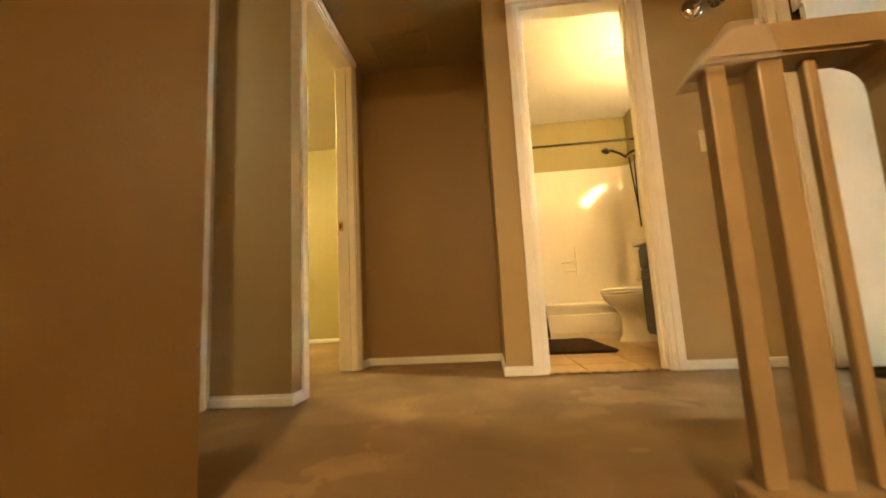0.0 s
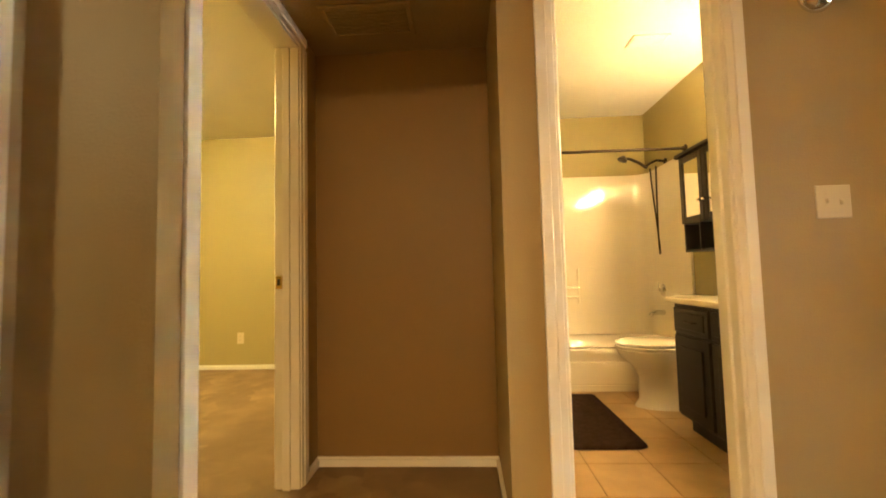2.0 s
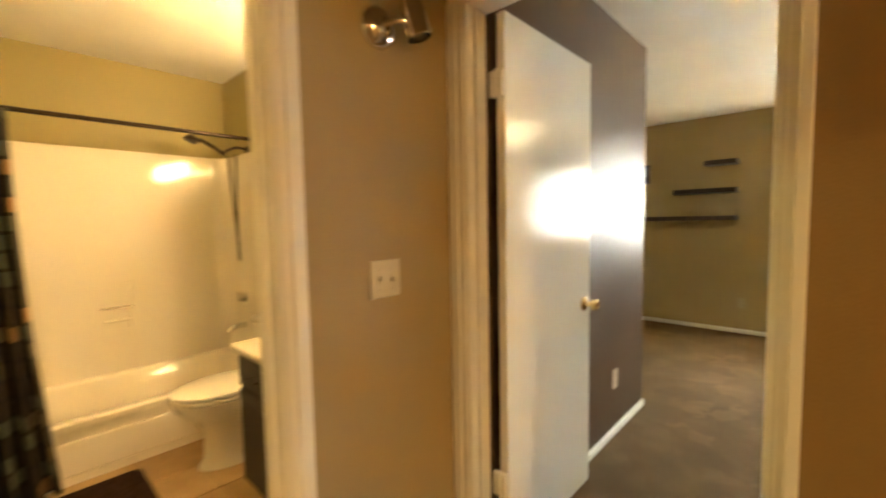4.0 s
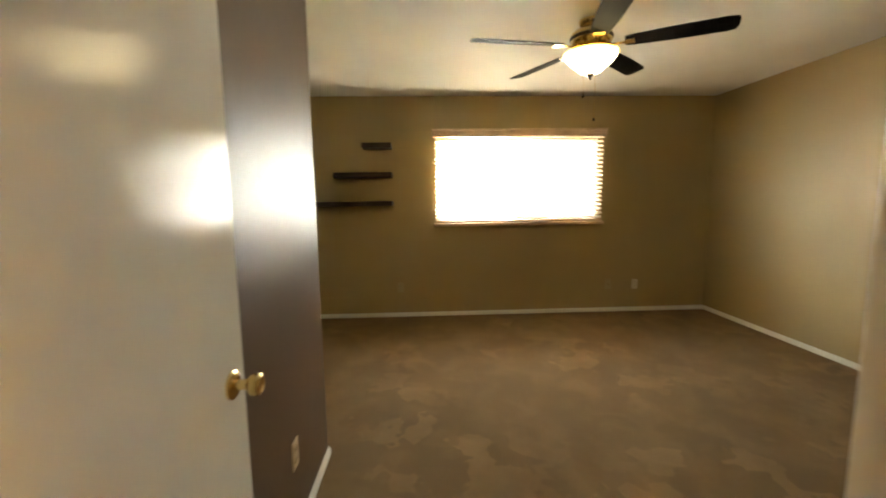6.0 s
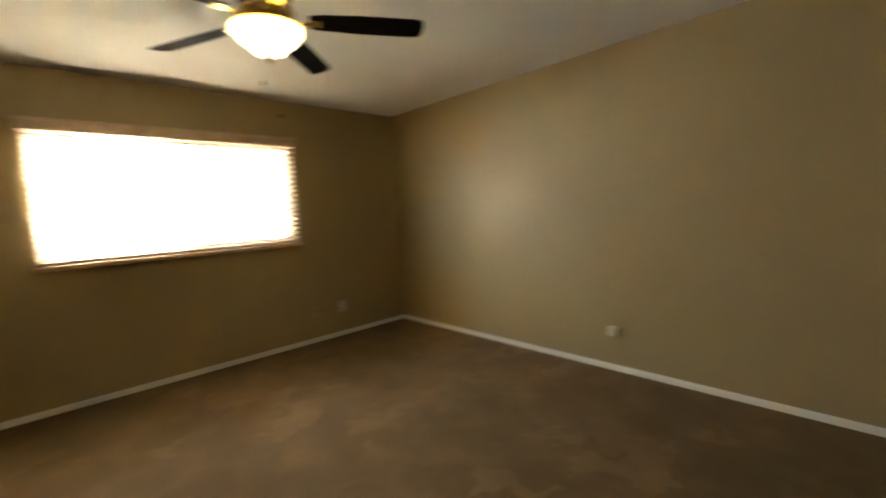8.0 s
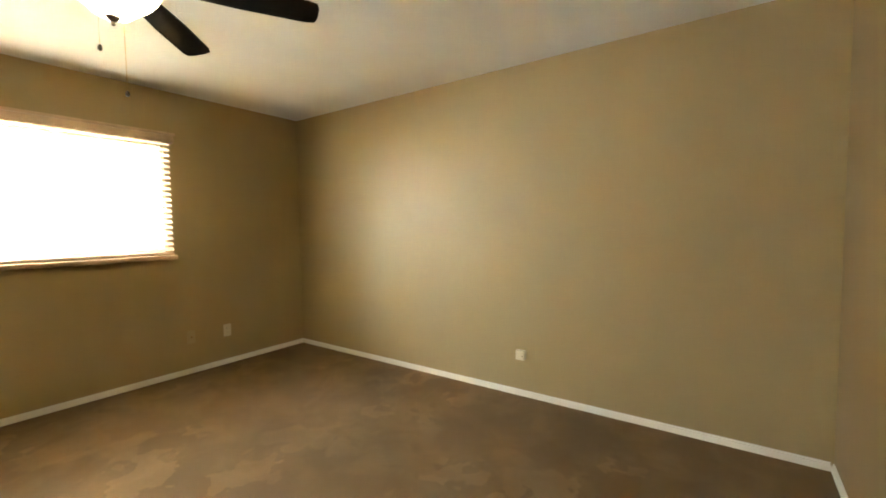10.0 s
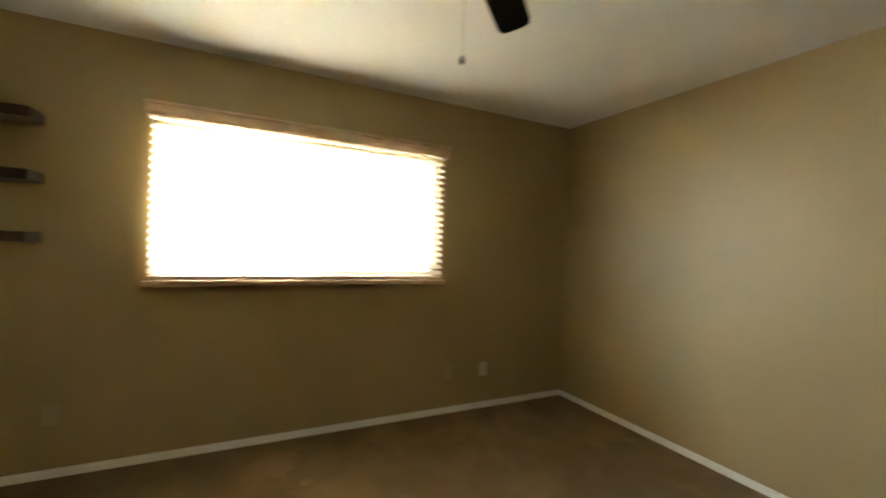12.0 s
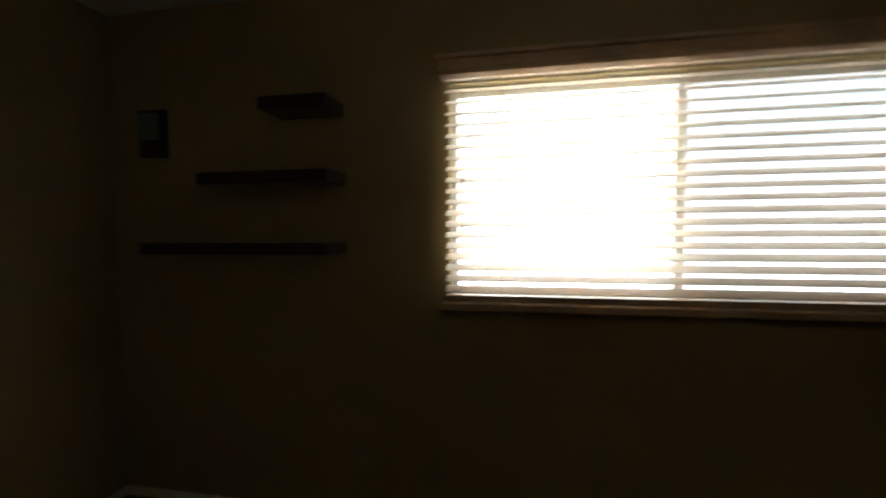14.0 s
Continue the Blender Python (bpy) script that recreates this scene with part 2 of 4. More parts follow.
def loft(bm, rings):
    """Skins closed rings of points, capped at both ends."""
    vr = [[bm.verts.new(p) for p in ring] for ring in rings]
    n = len(vr[0])
    for a, b in zip(vr, vr[1:]):
        for k in range(n):
            bm.faces.new((a[k], a[(k + 1) % n], b[(k + 1) % n], b[k]))
    bm.faces.new(list(reversed(vr[0])))
    bm.faces.new(vr[-1])
    bmesh.ops.recalc_face_normals(bm, faces=bm.faces[:])
    return bm


def link_mesh(name, bm, material, smooth=False):
    me = bpy.data.meshes.new(name)
    if smooth:
        for f in bm.faces:
            f.smooth = True
    bm.to_mesh(me)
    bm.free()
    me.materials.append(material)
    if smooth:
        me.set_sharp_from_angle(angle=radians(40))
    return new(name, me)


def part(name, bm, material, parent, label="", smooth=False):
    ob = link_mesh(name, bm, material, smooth)
    ob.parent = parent
    if label:
        tagged(ob, label)
    return ob


def thing(name, label, category, at=(0, 0, 0), group="", kind=""):
    """An Empty at the thing's base; its parts are given in local metres."""
    ob = new(name)
    ob.empty_display_size = 0.1
    ob.location = at
    return tagged(ob, label, category, group, kind)


def structure(name, bm, material, label, category, smooth=False):
    return tagged(link_mesh(name, bm, material, smooth), label, category, "", "structure")


def wall_bm(axis, a0, a1, u0, u1, z0, z1, holes=()):
    """A wall slab: thickness a0..a1 along axis, length u0..u1, with through openings (ua, ub, za, zb)."""
    bm = bmesh.new()

    def put(ua, ub, za, zb):
        if ub - ua < 1e-4 or zb - za < 1e-4:
            return
        if axis == "y":
            cube(bm, ua, a0, za, ub, a1, zb)
        else:
            cube(bm, a0, ua, za, a1, ub, zb)
    u = u0
    for ua, ub, za, zb in sorted(holes):
        put(u, ua, z0, z1)
        put(ua, ub, z0, za)
        put(ua, ub, zb, z1)
        u = ub
    put(u, u1, z0, z1)
    return bm


# ---- structure ----
H, LOW = 2.44, 2.095
DH, DH_MAIN = 2.03, 2.06
structure("wall_hall_bathroom", wall_bm("y", 0.0, 0.11, -0.195, 1.25, 0, H, [(0.0, 0.615, 0, DH)]), M_TAN, "tan painted hall wall around the bathroom doorway", "wall")
structure("wall_alcove_side", box(-0.195, 0.11, 0, -0.085, 2.686, H), M_TAN, "tan painted wall beside the hall alcove", "wall")
structure("wall_alcove_back", box(-1.09, 0.59, 0, -0.195, 0.70, H), M_CARAMEL, "caramel brown back wall of the hall alcove", "wall")
structure("wall_hall_west", wall_bm("x", -1.20, -1.09, -0.51, 2.75, 0, H, [(-0.36, 0.38, 0, DH)]), M_TAN, "tan hall wall with the small bedroom doorway", "wall")
structure("wall_hall_jog", box(-1.56, -0.51, 0, -1.20, -0.43, H), M_TAN, "short tan wall between two doorways", "wall")
structure("wall_recess_west", wall_bm("x", -1.56, -1.45, -1.55, -0.51, 0, H, [(-1.39, -0.61, 0, DH)]), M_TAN, "tan wall with an open doorway beside the stairs", "wall")
structure("wall_recess_south", box(-1.45, -1.55, 0, -0.94, -1.42, H), M_TAN, "tan wall returning from the stairwell", "wall")
structure("wall_stairwell_west", box(-0.94, -5.0, -2.7, -0.83, -1.42, H), M_CARAMEL, "caramel brown painted stairwell wall", "wall")
structure("wall_stairwell_south", box(-0.94, -5.11, -2.7, 1.25, -5.0, H), M_TAN, "plain tan wall closing the stairwell", "wall")
structure("wall_master_west", wall_bm("x", 1.25, 1.36, -5.11, 0.11, -2.7, H, [(-0.925, -0.06, 0, DH_MAIN)]), M_CARAMEL, "caramel brown wall with the main bedroom doorway", "wall")
structure("wall_master_accent", box(1.36, -0.07, 0, 3.15, 0.04, H), M_ACCENT, "dark brown satin accent wall behind the open door", "wall")
structure("wall_master_nook_west", box(3.04, 0.04, 0, 3.15, 0.98, H), M_TAN, "tan return wall of the bedroom nook", "wall")
structure("wall_master_north", box(3.04, 0.98, 0, 5.84, 1.09, H), M_TAN, "tan north wall of the main bedroom", "wall")
structure("wall_master_window", wall_bm("x", 5.73, 5.87, -3.99, 0.98, 0, H, [(-2.57, -0.74, 1.06, 1.985)]), M_TAN, "tan bedroom wall with the wide window", "wall")
structure("wall_master_south", box(1.36, -3.99, 0, 5.73, -3.88, H), M_TAN, "plain tan long bedroom wall", "wall")
structure("wall_bath_east", box(1.44, 0.11, 0, 1.55, 2.686, H), M_SAGE, "olive painted bathroom side wall", "wall")
structure("wall_bath_north", box(-0.085, 2.576, 0, 1.44, 2.686, H), M_SAGE, "olive painted bathroom back wall", "wall")
structure("wall_bath_lining", box(-0.085, 0.11, 0, -0.08, 2.576, H), M_SAGE, "olive painted bathroom left wall", "wall")
structure("wall_small_bedroom_north", box(-4.4, 2.75, 0, -1.09, 2.86, H), M_SAGE, "yellow-olive wall of the small bedroom", "wall")
structure("wall_small_bedroom_west", box(-4.4, -0.43, 0, -4.29, 2.75, H), M_SAGE, "yellow-olive end wall of the small bedroom", "wall")
structure("wall_small_bedroom_south", box(-4.4, -0.54, 0, -1.56, -0.43, H), M_SAGE, "yellow-olive wall between two rooms", "wall")
structure("wall_office_west", box(-4.4, -3.4, 0, -4.29, -0.54, H), M_TAN, "tan wall of the room beside the stairs", "wall")
structure("wall_office_south", box(-4.29, -3.4, 0, -0.94, -3.29, H), M_TAN, "tan wall closing the room beside the stairs", "wall")

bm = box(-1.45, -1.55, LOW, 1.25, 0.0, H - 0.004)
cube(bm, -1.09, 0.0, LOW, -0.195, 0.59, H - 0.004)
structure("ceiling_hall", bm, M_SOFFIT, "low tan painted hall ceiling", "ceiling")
structure("ceiling_stairwell", box(-1.45, -5.11, H, 1.25, 0.6, H + 0.1), M_CEIL, "white textured stairwell ceiling", "ceiling")
structure("ceiling_bathroom", box(-0.08, 0.11, H - 0.002, 1.44, 2.58, H + 0.1), M_CEIL, "white bathroom ceiling", "ceiling")
structure("ceiling_master", box(1.36, -3.9, H - 0.002, 5.75, 1.0, H + 0.1), M_CEIL, "white textured bedroom ceiling", "ceiling")
structure("ceiling_small_bedroom", box(-4.4, -0.5, H - 0.002, -1.2, 2.8, H + 0.1), M_CEIL, "white textured ceiling", "ceiling")
structure("ceiling_office", box(-4.4, -3.4, H - 0.002, -1.46, -0.5, H + 0.1), M_CEIL, "white textured ceiling", "ceiling")

structure("floor_hall", cube(box(-1.20, -1.53, -0.25, 1.36, 0.0, 0), -1.56, -1.53, -0.25, -1.20, -0.43, 0), M_CARPET, "worn beige carpet on the landing", "floor")
structure("floor_alcove", box(-1.20, 0.0, -0.25, -0.195, 0.59, 0), M_CARPET, "beige carpet in the alcove", "floor")
structure("floor_master", box(1.36, -3.88, -0.25, 5.73, 0.98, 0), M_CARPET_DIM, "beige carpet with vacuum and foot marks, colour darkened for a dimmer room", "floor")
structure("floor_small_bedroom", box(-4.4, -0.43, -0.25, -1.20, 2.75, 0), M_CARPET, "beige carpet", "floor")
structure("floor_office", box(-4.4, -3.4, -0.25, -1.56, -0.43, 0), M_CARPET, "beige carpet", "floor")
structure("floor_lower", box(-0.94, -5.0, -2.8, 1.36, -1.53, -2.7), M_CARPET, "beige carpet at the stair foot", "floor")
floor_bath = structure("floor_bathroom", box(-0.085, 0.0, -0.25, 1.44, 2.58, -0.006), M_GROUT, "grout bed of the tiled bathroom floor", "floor")

# stairs below the landing
stairs = thing("staircase", "carpeted staircase rising to the landing", "stairs", (0, 0, -2.7))
for i in range(1, 14):
    y1 = -1.53 - 0.25 * (i - 1)
    part("tread", box(-0.83, y1 - 0.275, 2.7 - 0.18 * i - 0.16, 0.10, y1, 2.7 - 0.18 * i, 0.012), M_CARPET, stairs)


def baseboard(axis, at, side, u0, u1, h=0.048, t=0.013):
    bm = bmesh.new()
    a0, a1 = sorted((at, at + side * t))
    b1 = at + side * t * 0.55
    c0, c1 = sorted((at, b1))
    if axis == "y":
        cube(bm, u0, a0, 0.001, u1, a1, h - 0.012, 0.002, 1)
        cube(bm, u0, c0, h - 0.012, u1, c1, h, 0.002, 1)
    else:
        cube(bm, a0, u0, 0.001, a1, u1, h - 0.012, 0.002, 1)
        cube(bm, c0, u0, h - 0.012, c1, u1, h, 0.002, 1)
    return structure("baseboard", bm, M_WHITE, "white painted baseboard along the wall", "baseboard")


baseboard("y", 0.59, -1, -1.09, -0.195)
baseboard("y", 0.0, -1, -0.208, -0.06)
baseboard("x", -0.195, -1, 0.0, 0.577)
baseboard("y", 0.0, -1, 0.675, 1.25)
baseboard("y", -0.51, -1, -1.45, -1.077)
baseboard("x", -1.09, 1, -0.51, -0.42)
baseboard("x", -1.09, 1, 0.44, 0.577)
baseboard("x", 1.25, -1, -1.45, -0.985)
baseboard("x", 5.73, -1, -3.88, 0.98)
baseboard("y", -3.88, 1, 1.373, 5.717)
baseboard("x", 1.36, 1, -3.867, -0.985)
baseboard("y", -0.07, -1, 1.40, 3.163)
baseboard("x", 3.15, 1, -0.07, 0.967)
baseboard("y", 0.98, -1, 3.163, 5.717)
baseboard("y", 2.75, -1, -4.29, -1.2)


def doorway(name, axis, f0, f1, u0, u1, label, sides=(1, 1), stop=True, dh=DH, w0=0.06):
    """Jambs, head, stops and stepped casings of an opening u0..u1 in a wall whose faces are f0 < f1."""
    ob = thing(name, label, "door frame", (0, 0, 0), "", "structure")
    w, t = 0.06, 0.014

    def put(nm, ua, ub, fa, fb, za, zb, bev=0.003):
        b = box(ua, fa, za, ub, fb, zb, bev, 1) if axis == "y" else box(fa, ua, za, fb, ub, zb, bev, 1)
        part(nm, b, M_WHITE, ob)
    j = 0.018
    put("jamb", u0 - 0.002, u0 + j, f0 - 0.002, f1 + 0.002, 0.001, dh)
    put("jamb", u1 - j, u1 + 0.002, f0 - 0.002, f1 + 0.002, 0.001, dh)
    put("head_jamb", u0 + j, u1 - j, f0 - 0.002, f1 + 0.002, dh - j, dh)
    if stop:
        mid = (f0 + f1) / 2
        put("door_stop", u0 + j, u0 + j + 0.012, mid - 0.017, mid + 0.017, 0.001, dh - j, 0.002)
        put("door_stop", u1 - j - 0.012, u1 - j, mid - 0.017, mid + 0.017, 0.001, dh - j, 0.002)
    for s, fc in ((0, f0), (1, f1)):
        if not sides[s]:
            continue
        d = -1 if s == 0 else 1

        def casing(nm, ua, ub, za, zb, inner):
            b = bmesh.new()
            for wa, wb, tt in ((0.0, 1.0, t * 0.55), (0.0, 0.6, t)):
                if inner == "low":
                    a, c, zz0, zz1 = ub - (ub - ua) * (1 - wa), ub - (ub - ua) * (1 - wb), za, zb
                elif inner == "high":
                    a, c, zz0, zz1 = ub - (ub - ua) * wb, ub - (ub - ua) * wa, za, zb
                else:
                    a, c, zz0, zz1 = ua, ub, zb - (zb - za) * wb, zb - (zb - za) * wa
                y0, y1 = sorted((fc, fc + d * tt))
                if axis == "y":
                    cube(b, a, y0, zz0, c, y1, zz1, 0.002, 1)
                else:
                    cube(b, y0, a, zz0, y1, c, zz1, 0.002, 1)
            part(nm, b, M_WHITE, ob)
        casing("casing", u0 - w0, u0 + 0.006, 0.001, dh, "low")
        casing("casing", u1 - 0.006, u1 + w, 0.001, dh, "high")
        casing("head_casing", u0 - w0, u1 + w, dh - 0.006, dh + w, "top")
    return ob


doorway("door_frame_1", "y", 0.0, 0.11, 0.0, 0.615, "white painted bathroom door frame")
df2 = doorway("door_frame_2", "x", -1.20, -1.09, -0.36, 0.38, "white painted small bedroom door frame")
doorway("door_frame_3", "x", -1.56, -1.45, -1.39, -0.61, "white painted frame beside the stairs", (0, 1))
doorway("door_frame_4", "x", 1.25, 1.36, -0.925, -0.06, "white painted main bedroom door frame", (1, 0), dh=DH_MAIN, w0=0.035)
sp = part("strike_plate", box(-1.197, 0.3585, 0.885, -1.166, 0.3625, 0.945, 0.001, 1), M_BRASS, df2, "brass strike plate")
part("latch_hole", box(-1.188, 0.357, 0.90, -1.176, 0.3590, 0.93), M_DARK, sp)


def flush_door(name, label, at, turn, width, top=2.015):
    """A flush slab hinged at its origin, lying along local +x; local -y is its front."""
    ob = thing(name, label, "door", at, "", "structure")
    ob.rotation_euler = (0, 0, radians(turn))
    slab = part("door_slab", box(0.0, 0.0, 0.012, width, 0.035, top, 0.002, 1), M_DOOR, ob)
    for z in (0.33, 1.80):
        hg = part("hinge", box(-0.014, 0.004, z - 0.045, 0.0, 0.058, z + 0.045, 0.001, 1), M_WHITE, ob, "painted butt hinge")
        part("hinge_pin", tube(bmesh.new(), [(-0.012, 0.03, z - 0.05), (-0.012, 0.03, z + 0.05)], 0.006), M_WHITE, hg)
    for s in (-1, 1):
        m = Matrix.Translation((width - 0.065, 0.0 if s < 0 else 0.035, 0.915)) @ Matrix.Rotation(radians(90 if s < 0 else -90), 4, "X")
        k = part("door_knob", lathe(bmesh.new(), [(0.014, 0.0), (0.012, 0.025), (0.014, 0.036), (0.024, 0.044), (0.027, 0.054), (0.025, 0.064), (0.019, 0.068), (0.017, 0.064), (0.001, 0.062)], m), M_BRASS, ob, "polished brass door knob", True)
        part("rosette", lathe(bmesh.new(), [(0.034, -0.001), (0.034, 0.004), (0.028, 0.009), (0.015, 0.011)], m), M_BRASS, k, "", True)
    return ob


flush_door("door_1", "white gloss flush door standing open against the brown wall", (1.376, -0.146, 0), 0.0, 0.715, 2.045)
flush_door("door_2", "white flush door standing open into a room", (-1.585, -0.632, 0), 180.0, 0.755)

# ---- bathroom ----
TW = 0.305
for i in range(5):
    for j in range(9):
        x0, y0 = -0.08 + i * TW, 0.06 + j * TW - 0.06
        if y0 > 1.95:
            continue
        if j == 0:
            y0 += 0.03
        part("tile", box(x0 + 0.002, y0 + 0.002, -0.006, min(x0 + TW, 1.438) - 0.002, (0.0 + (j + 1) * TW) - 0.002, 0.002, 0.002, 1), M_TILE, floor_bath)
strip = structure("threshold_strip", box(0.018, -0.012, 0.002, 0.597, 0.03, 0.008, 0.003, 1), M_STRIP, "worn metal threshold strip between carpet and tile", "threshold")
for k in range(9):
    part("nail_head", lathe(bmesh.new(), [(0.007, 0.0), (0.006, 0.002), (0.002, 0.003)], Matrix.Translation((0.05 + k * 0.064, 0.009, 0.008)), 10), M_BRONZE, strip)

TUBY, BACK = 1.80, 2.576
tub = thing("bathtub", "glossy white acrylic bathtub with apron along the back wall", "bathtub", (0, 0, 0))
bm = bmesh.new()


def rounded(x0, y0, x1, y1, r, z, n=5):
    out = []
    for cx, cy, a in ((x1 - r, y1 - r, 0), (x0 + r, y1 - r, 90), (x0 + r, y0 + r, 180), (x1 - r, y0 + r, 270)):
        for k in range(n + 1):
            t = radians(a + 90 * k / n)
            out.append(Vector((cx + r * math.cos(t), cy + r * math.sin(t), z)))
    return out


def rim_ring(d, z, r=0.02):
    return rounded(-0.078 + d, TUBY + d, 1.437 - d, BACK - 0.004 - d, r, z)


loft(bm, [rim_ring(0.012, 0.003), rim_ring(0.012, 0.27), rim_ring(0.0, 0.285), rim_ring(0.0, 0.32), rim_ring(0.01, 0.33), rim_ring(0.07, 0.33, 0.10), rim_ring(0.085, 0.315, 0.12), rim_ring(0.13, 0.10, 0.15), rim_ring(0.2, 0.07, 0.15)])
part("tub_shell", bm, M_ACRYL, tub, "", True)
ap = part("apron_panel", box(0.05, TUBY + 0.004, 0.05, 1.30, TUBY + 0.016, 0.23, 0.01, 2), M_ACRYL, tub)
surround = thing("tub_surround", "glossy cream-white moulded tub surround", "tub surround", (0, 0, 0.33), "", "structure")
bm = bmesh.new()
# inner face with coved corners, seen from the front
path = [(-0.074, TUBY + 0.02)]
for k in range(7):
    t = radians(180 - 90 * k / 6)
    path.append((-0.055 + 0.12 + 0.12 * math.cos(t), BACK - 0.025 - 0.12 + 0.12 * math.sin(t)))
for k in range(7):
    t = radians(90 - 90 * k / 6)
    path.append((1.415 - 0.12 + 0.12 * math.cos(t), BACK - 0.025 - 0.12 + 0.12 * math.sin(t)))
path.append((1.415, TUBY + 0.02))
path += [(1.437, TUBY + 0.02), (1.437, BACK - 0.003), (-0.077, BACK - 0.003), (-0.077, TUBY + 0.02)]
loft(bm, [[Vector((x, y, z)) for x, y in path] for z in (0.001, 1.505, 1.51)])
part("surround_panel", bm, M_ACRYL, surround, "", True)
bar = part("soap_dish", box(0.60, BACK - 0.05, 0.345, 0.74, BACK - 0.024, 0.365, 0.008, 2), M_ACRYL, surround, "moulded soap dish")
part("grab_bar", tube(bmesh.new(), [(0.58, BACK - 0.05, 0.446), (0.75, BACK - 0.05, 0.446)], 0.008), M_CHROME, bar, "small chrome bar")
part("post", tube(bmesh.new(), [(0.745, BACK - 0.03, 0.30), (0.745, BACK - 0.03, 0.62)], 0.010), M_ACRYL, bar)

rod = thing("shower_rod", "dark bronze shower curtain rod across the tub", "curtain rod", (0, TUBY + 0.04, 1.885))
part("pole", tube(bmesh.new(), [(-0.075, 0, 0), (1.435, 0, 0)], 0.0125, 14), M_BRONZE, rod, "", True)
for x, a in ((-0.078, 90), (1.438, -90)):
    part("flange", lathe(bmesh.new(), [(0.03, 0.0), (0.03, 0.006), (0.018, 0.014), (0.014, 0.03)], Matrix.Translation((x, 0, 0)) @ Matrix.Rotation(radians(a), 4, "Y")), M_BRONZE, rod, "", True)

# gathered curtain
curt = thing("shower_curtain", "dark patchwork shower curtain with brown and teal squares, drawn aside", "shower curtain", (0, TUBY - 0.03, 0.03))
bm = bmesh.new()
uvl = bm.loops.layers.uv.new("UVMap")
NU, NV = 72, 26
grid = []
for i in range(NU + 1):
    u = i / NU
    col = []
    for j in range(NV + 1):
        v = j / NV
        spread = 0.275 + 0.075 * (1 - v) ** 1.5
        x = -0.07 + spread * u + 0.008 * math.sin(9 * u + 4 * v)
        y = (0.030 + 0.012 * (1 - v)) * math.sin(u * 2 * math.pi * 5.0 + 0.5 * math.sin(3 * v)) - 0.03 * (1 - v)
        col.append(bm.verts.new((x, y, 1.84 * v)))
    grid.append(col)
for i in range(NU):
    for j in range(NV):
        f = bm.faces.new((grid[i][j], grid[i + 1][j], grid[i + 1][j + 1], grid[i][j + 1]))
        for lp, (a, b) in zip(f.loops, ((i, j), (i + 1, j), (i + 1, j + 1), (i, j + 1))):
            lp[uvl].uv = (a / NU * 0.62, b / NV * 1.84)
cl = part("cloth", bm, curtain_material(), curt, "", True)
sol = cl.modifiers.new("thickness", "SOLIDIFY")
sol.thickness = 0.002
for k in range(5):
    part("ring", tube(bmesh.new(), [(-0.05 + k * 0.05, 0.07 + 0.022 * math.cos(a), 1.852 + 0.022 * math.sin(a)) for a in [2 * math.pi * q / 14 for q in range(15)]], 0.002, 6), M_BRONZE, curt)

# shower fittings on the side wall
shower = thing("hand_shower", "dark bronze hand shower with looping hose on the tub wall", "shower head", (1.437, 2.17, 1.87))
part("wall_plate", lathe(bmesh.new(), [(0.028, 0.0), (0.026, 0.008), (0.012, 0.014)], Matrix.Rotation(radians(-90), 4, "Y")), M_BRONZE, shower, "", True)
part("arm", tube(bmesh.new(), [(-0.005, 0, 0), (-0.08, 0, 0.01), (-0.14, 0, -0.02), (-0.18, 0, -0.05)], 0.010), M_BRONZE, shower, "", True)
part("handle", tube(bmesh.new(), [(-0.16, 0, -0.055), (-0.22, 0, -0.01), (-0.30, 0, 0.03), (-0.34, 0, 0.035)], 0.013), M_BRONZE, shower, "", True)
part("spray_head", lathe(bmesh.new(), [(0.014, 0.03), (0.03, 0.015), (0.042, -0.005), (0.040, -0.014), (0.005, -0.016)], Matrix.Translation((-0.365, 0, 0.03)) @ Matrix.Rotation(radians(25), 4, "Y")), M_BRONZE, shower, "", True)
hose = []
for k in range(33):
    t = k / 32
    a = math.pi * t
    hose.append((-0.135 + 0.050 * t + 0.012 * math.sin(a * 2), -0.05 * math.sin(a), -0.06 - 0.76 * math.sin(a) ** 0.8 + 0.02 * t))
part("hose", tube(bmesh.new(), hose, 0.007, 8), M_BRONZE, shower, "", True)
valve = thing("shower_valve", "chrome tub valve handle on the surround", "faucet", (1.414, 2.29, 0.745))
part("plate", lathe(bmesh.new(), [(0.055, 0.0), (0.052, 0.006), (0.02, 0.012), (0.018, 0.035), (0.001, 0.036)], Matrix.Rotation(radians(-90), 4, "Y")), M_CHROME, valve, "", True)
part("lever", box(-0.05, -0.012, -0.01, -0.036, 0.012, 0.07, 0.004), M_CHROME, valve)
spout = thing("tub_spout", "curved chrome tub spout on the surround", "faucet", (1.414, 2.29, 0.55))
part("spout", tube(bmesh.new(), [(0, 0, 0), (-0.07, 0, 0), (-0.11, 0, -0.008), (-0.125, 0, -0.03)], 0.022, 14), M_CHROME, spout, "", True)
drain = thing("overflow_plate", "round chrome overflow plate in the tub", "drain", (1.35, 2.27, 0.27))
part("plate", lathe(bmesh.new(), [(0.035, -0.03), (0.035, 0.0), (0.03, 0.004)], Matrix.Rotation(radians(-70), 4, "Y")), M_CHROME, drain, "", True)


# toilet, facing -x, tank against the east wall
def oval(cx, cy, rx, ry, z, n=28, squash=0.0):
    out = []
    for k in range(n):
        t = 2 * math.pi * k / n
        c, s = math.cos(t), math.sin(t)
        x = cx + rx * c * (1.0 if c < 0 else 1 - squash)
        out.append(Vector((x, cy + ry * s, z)))
    return out


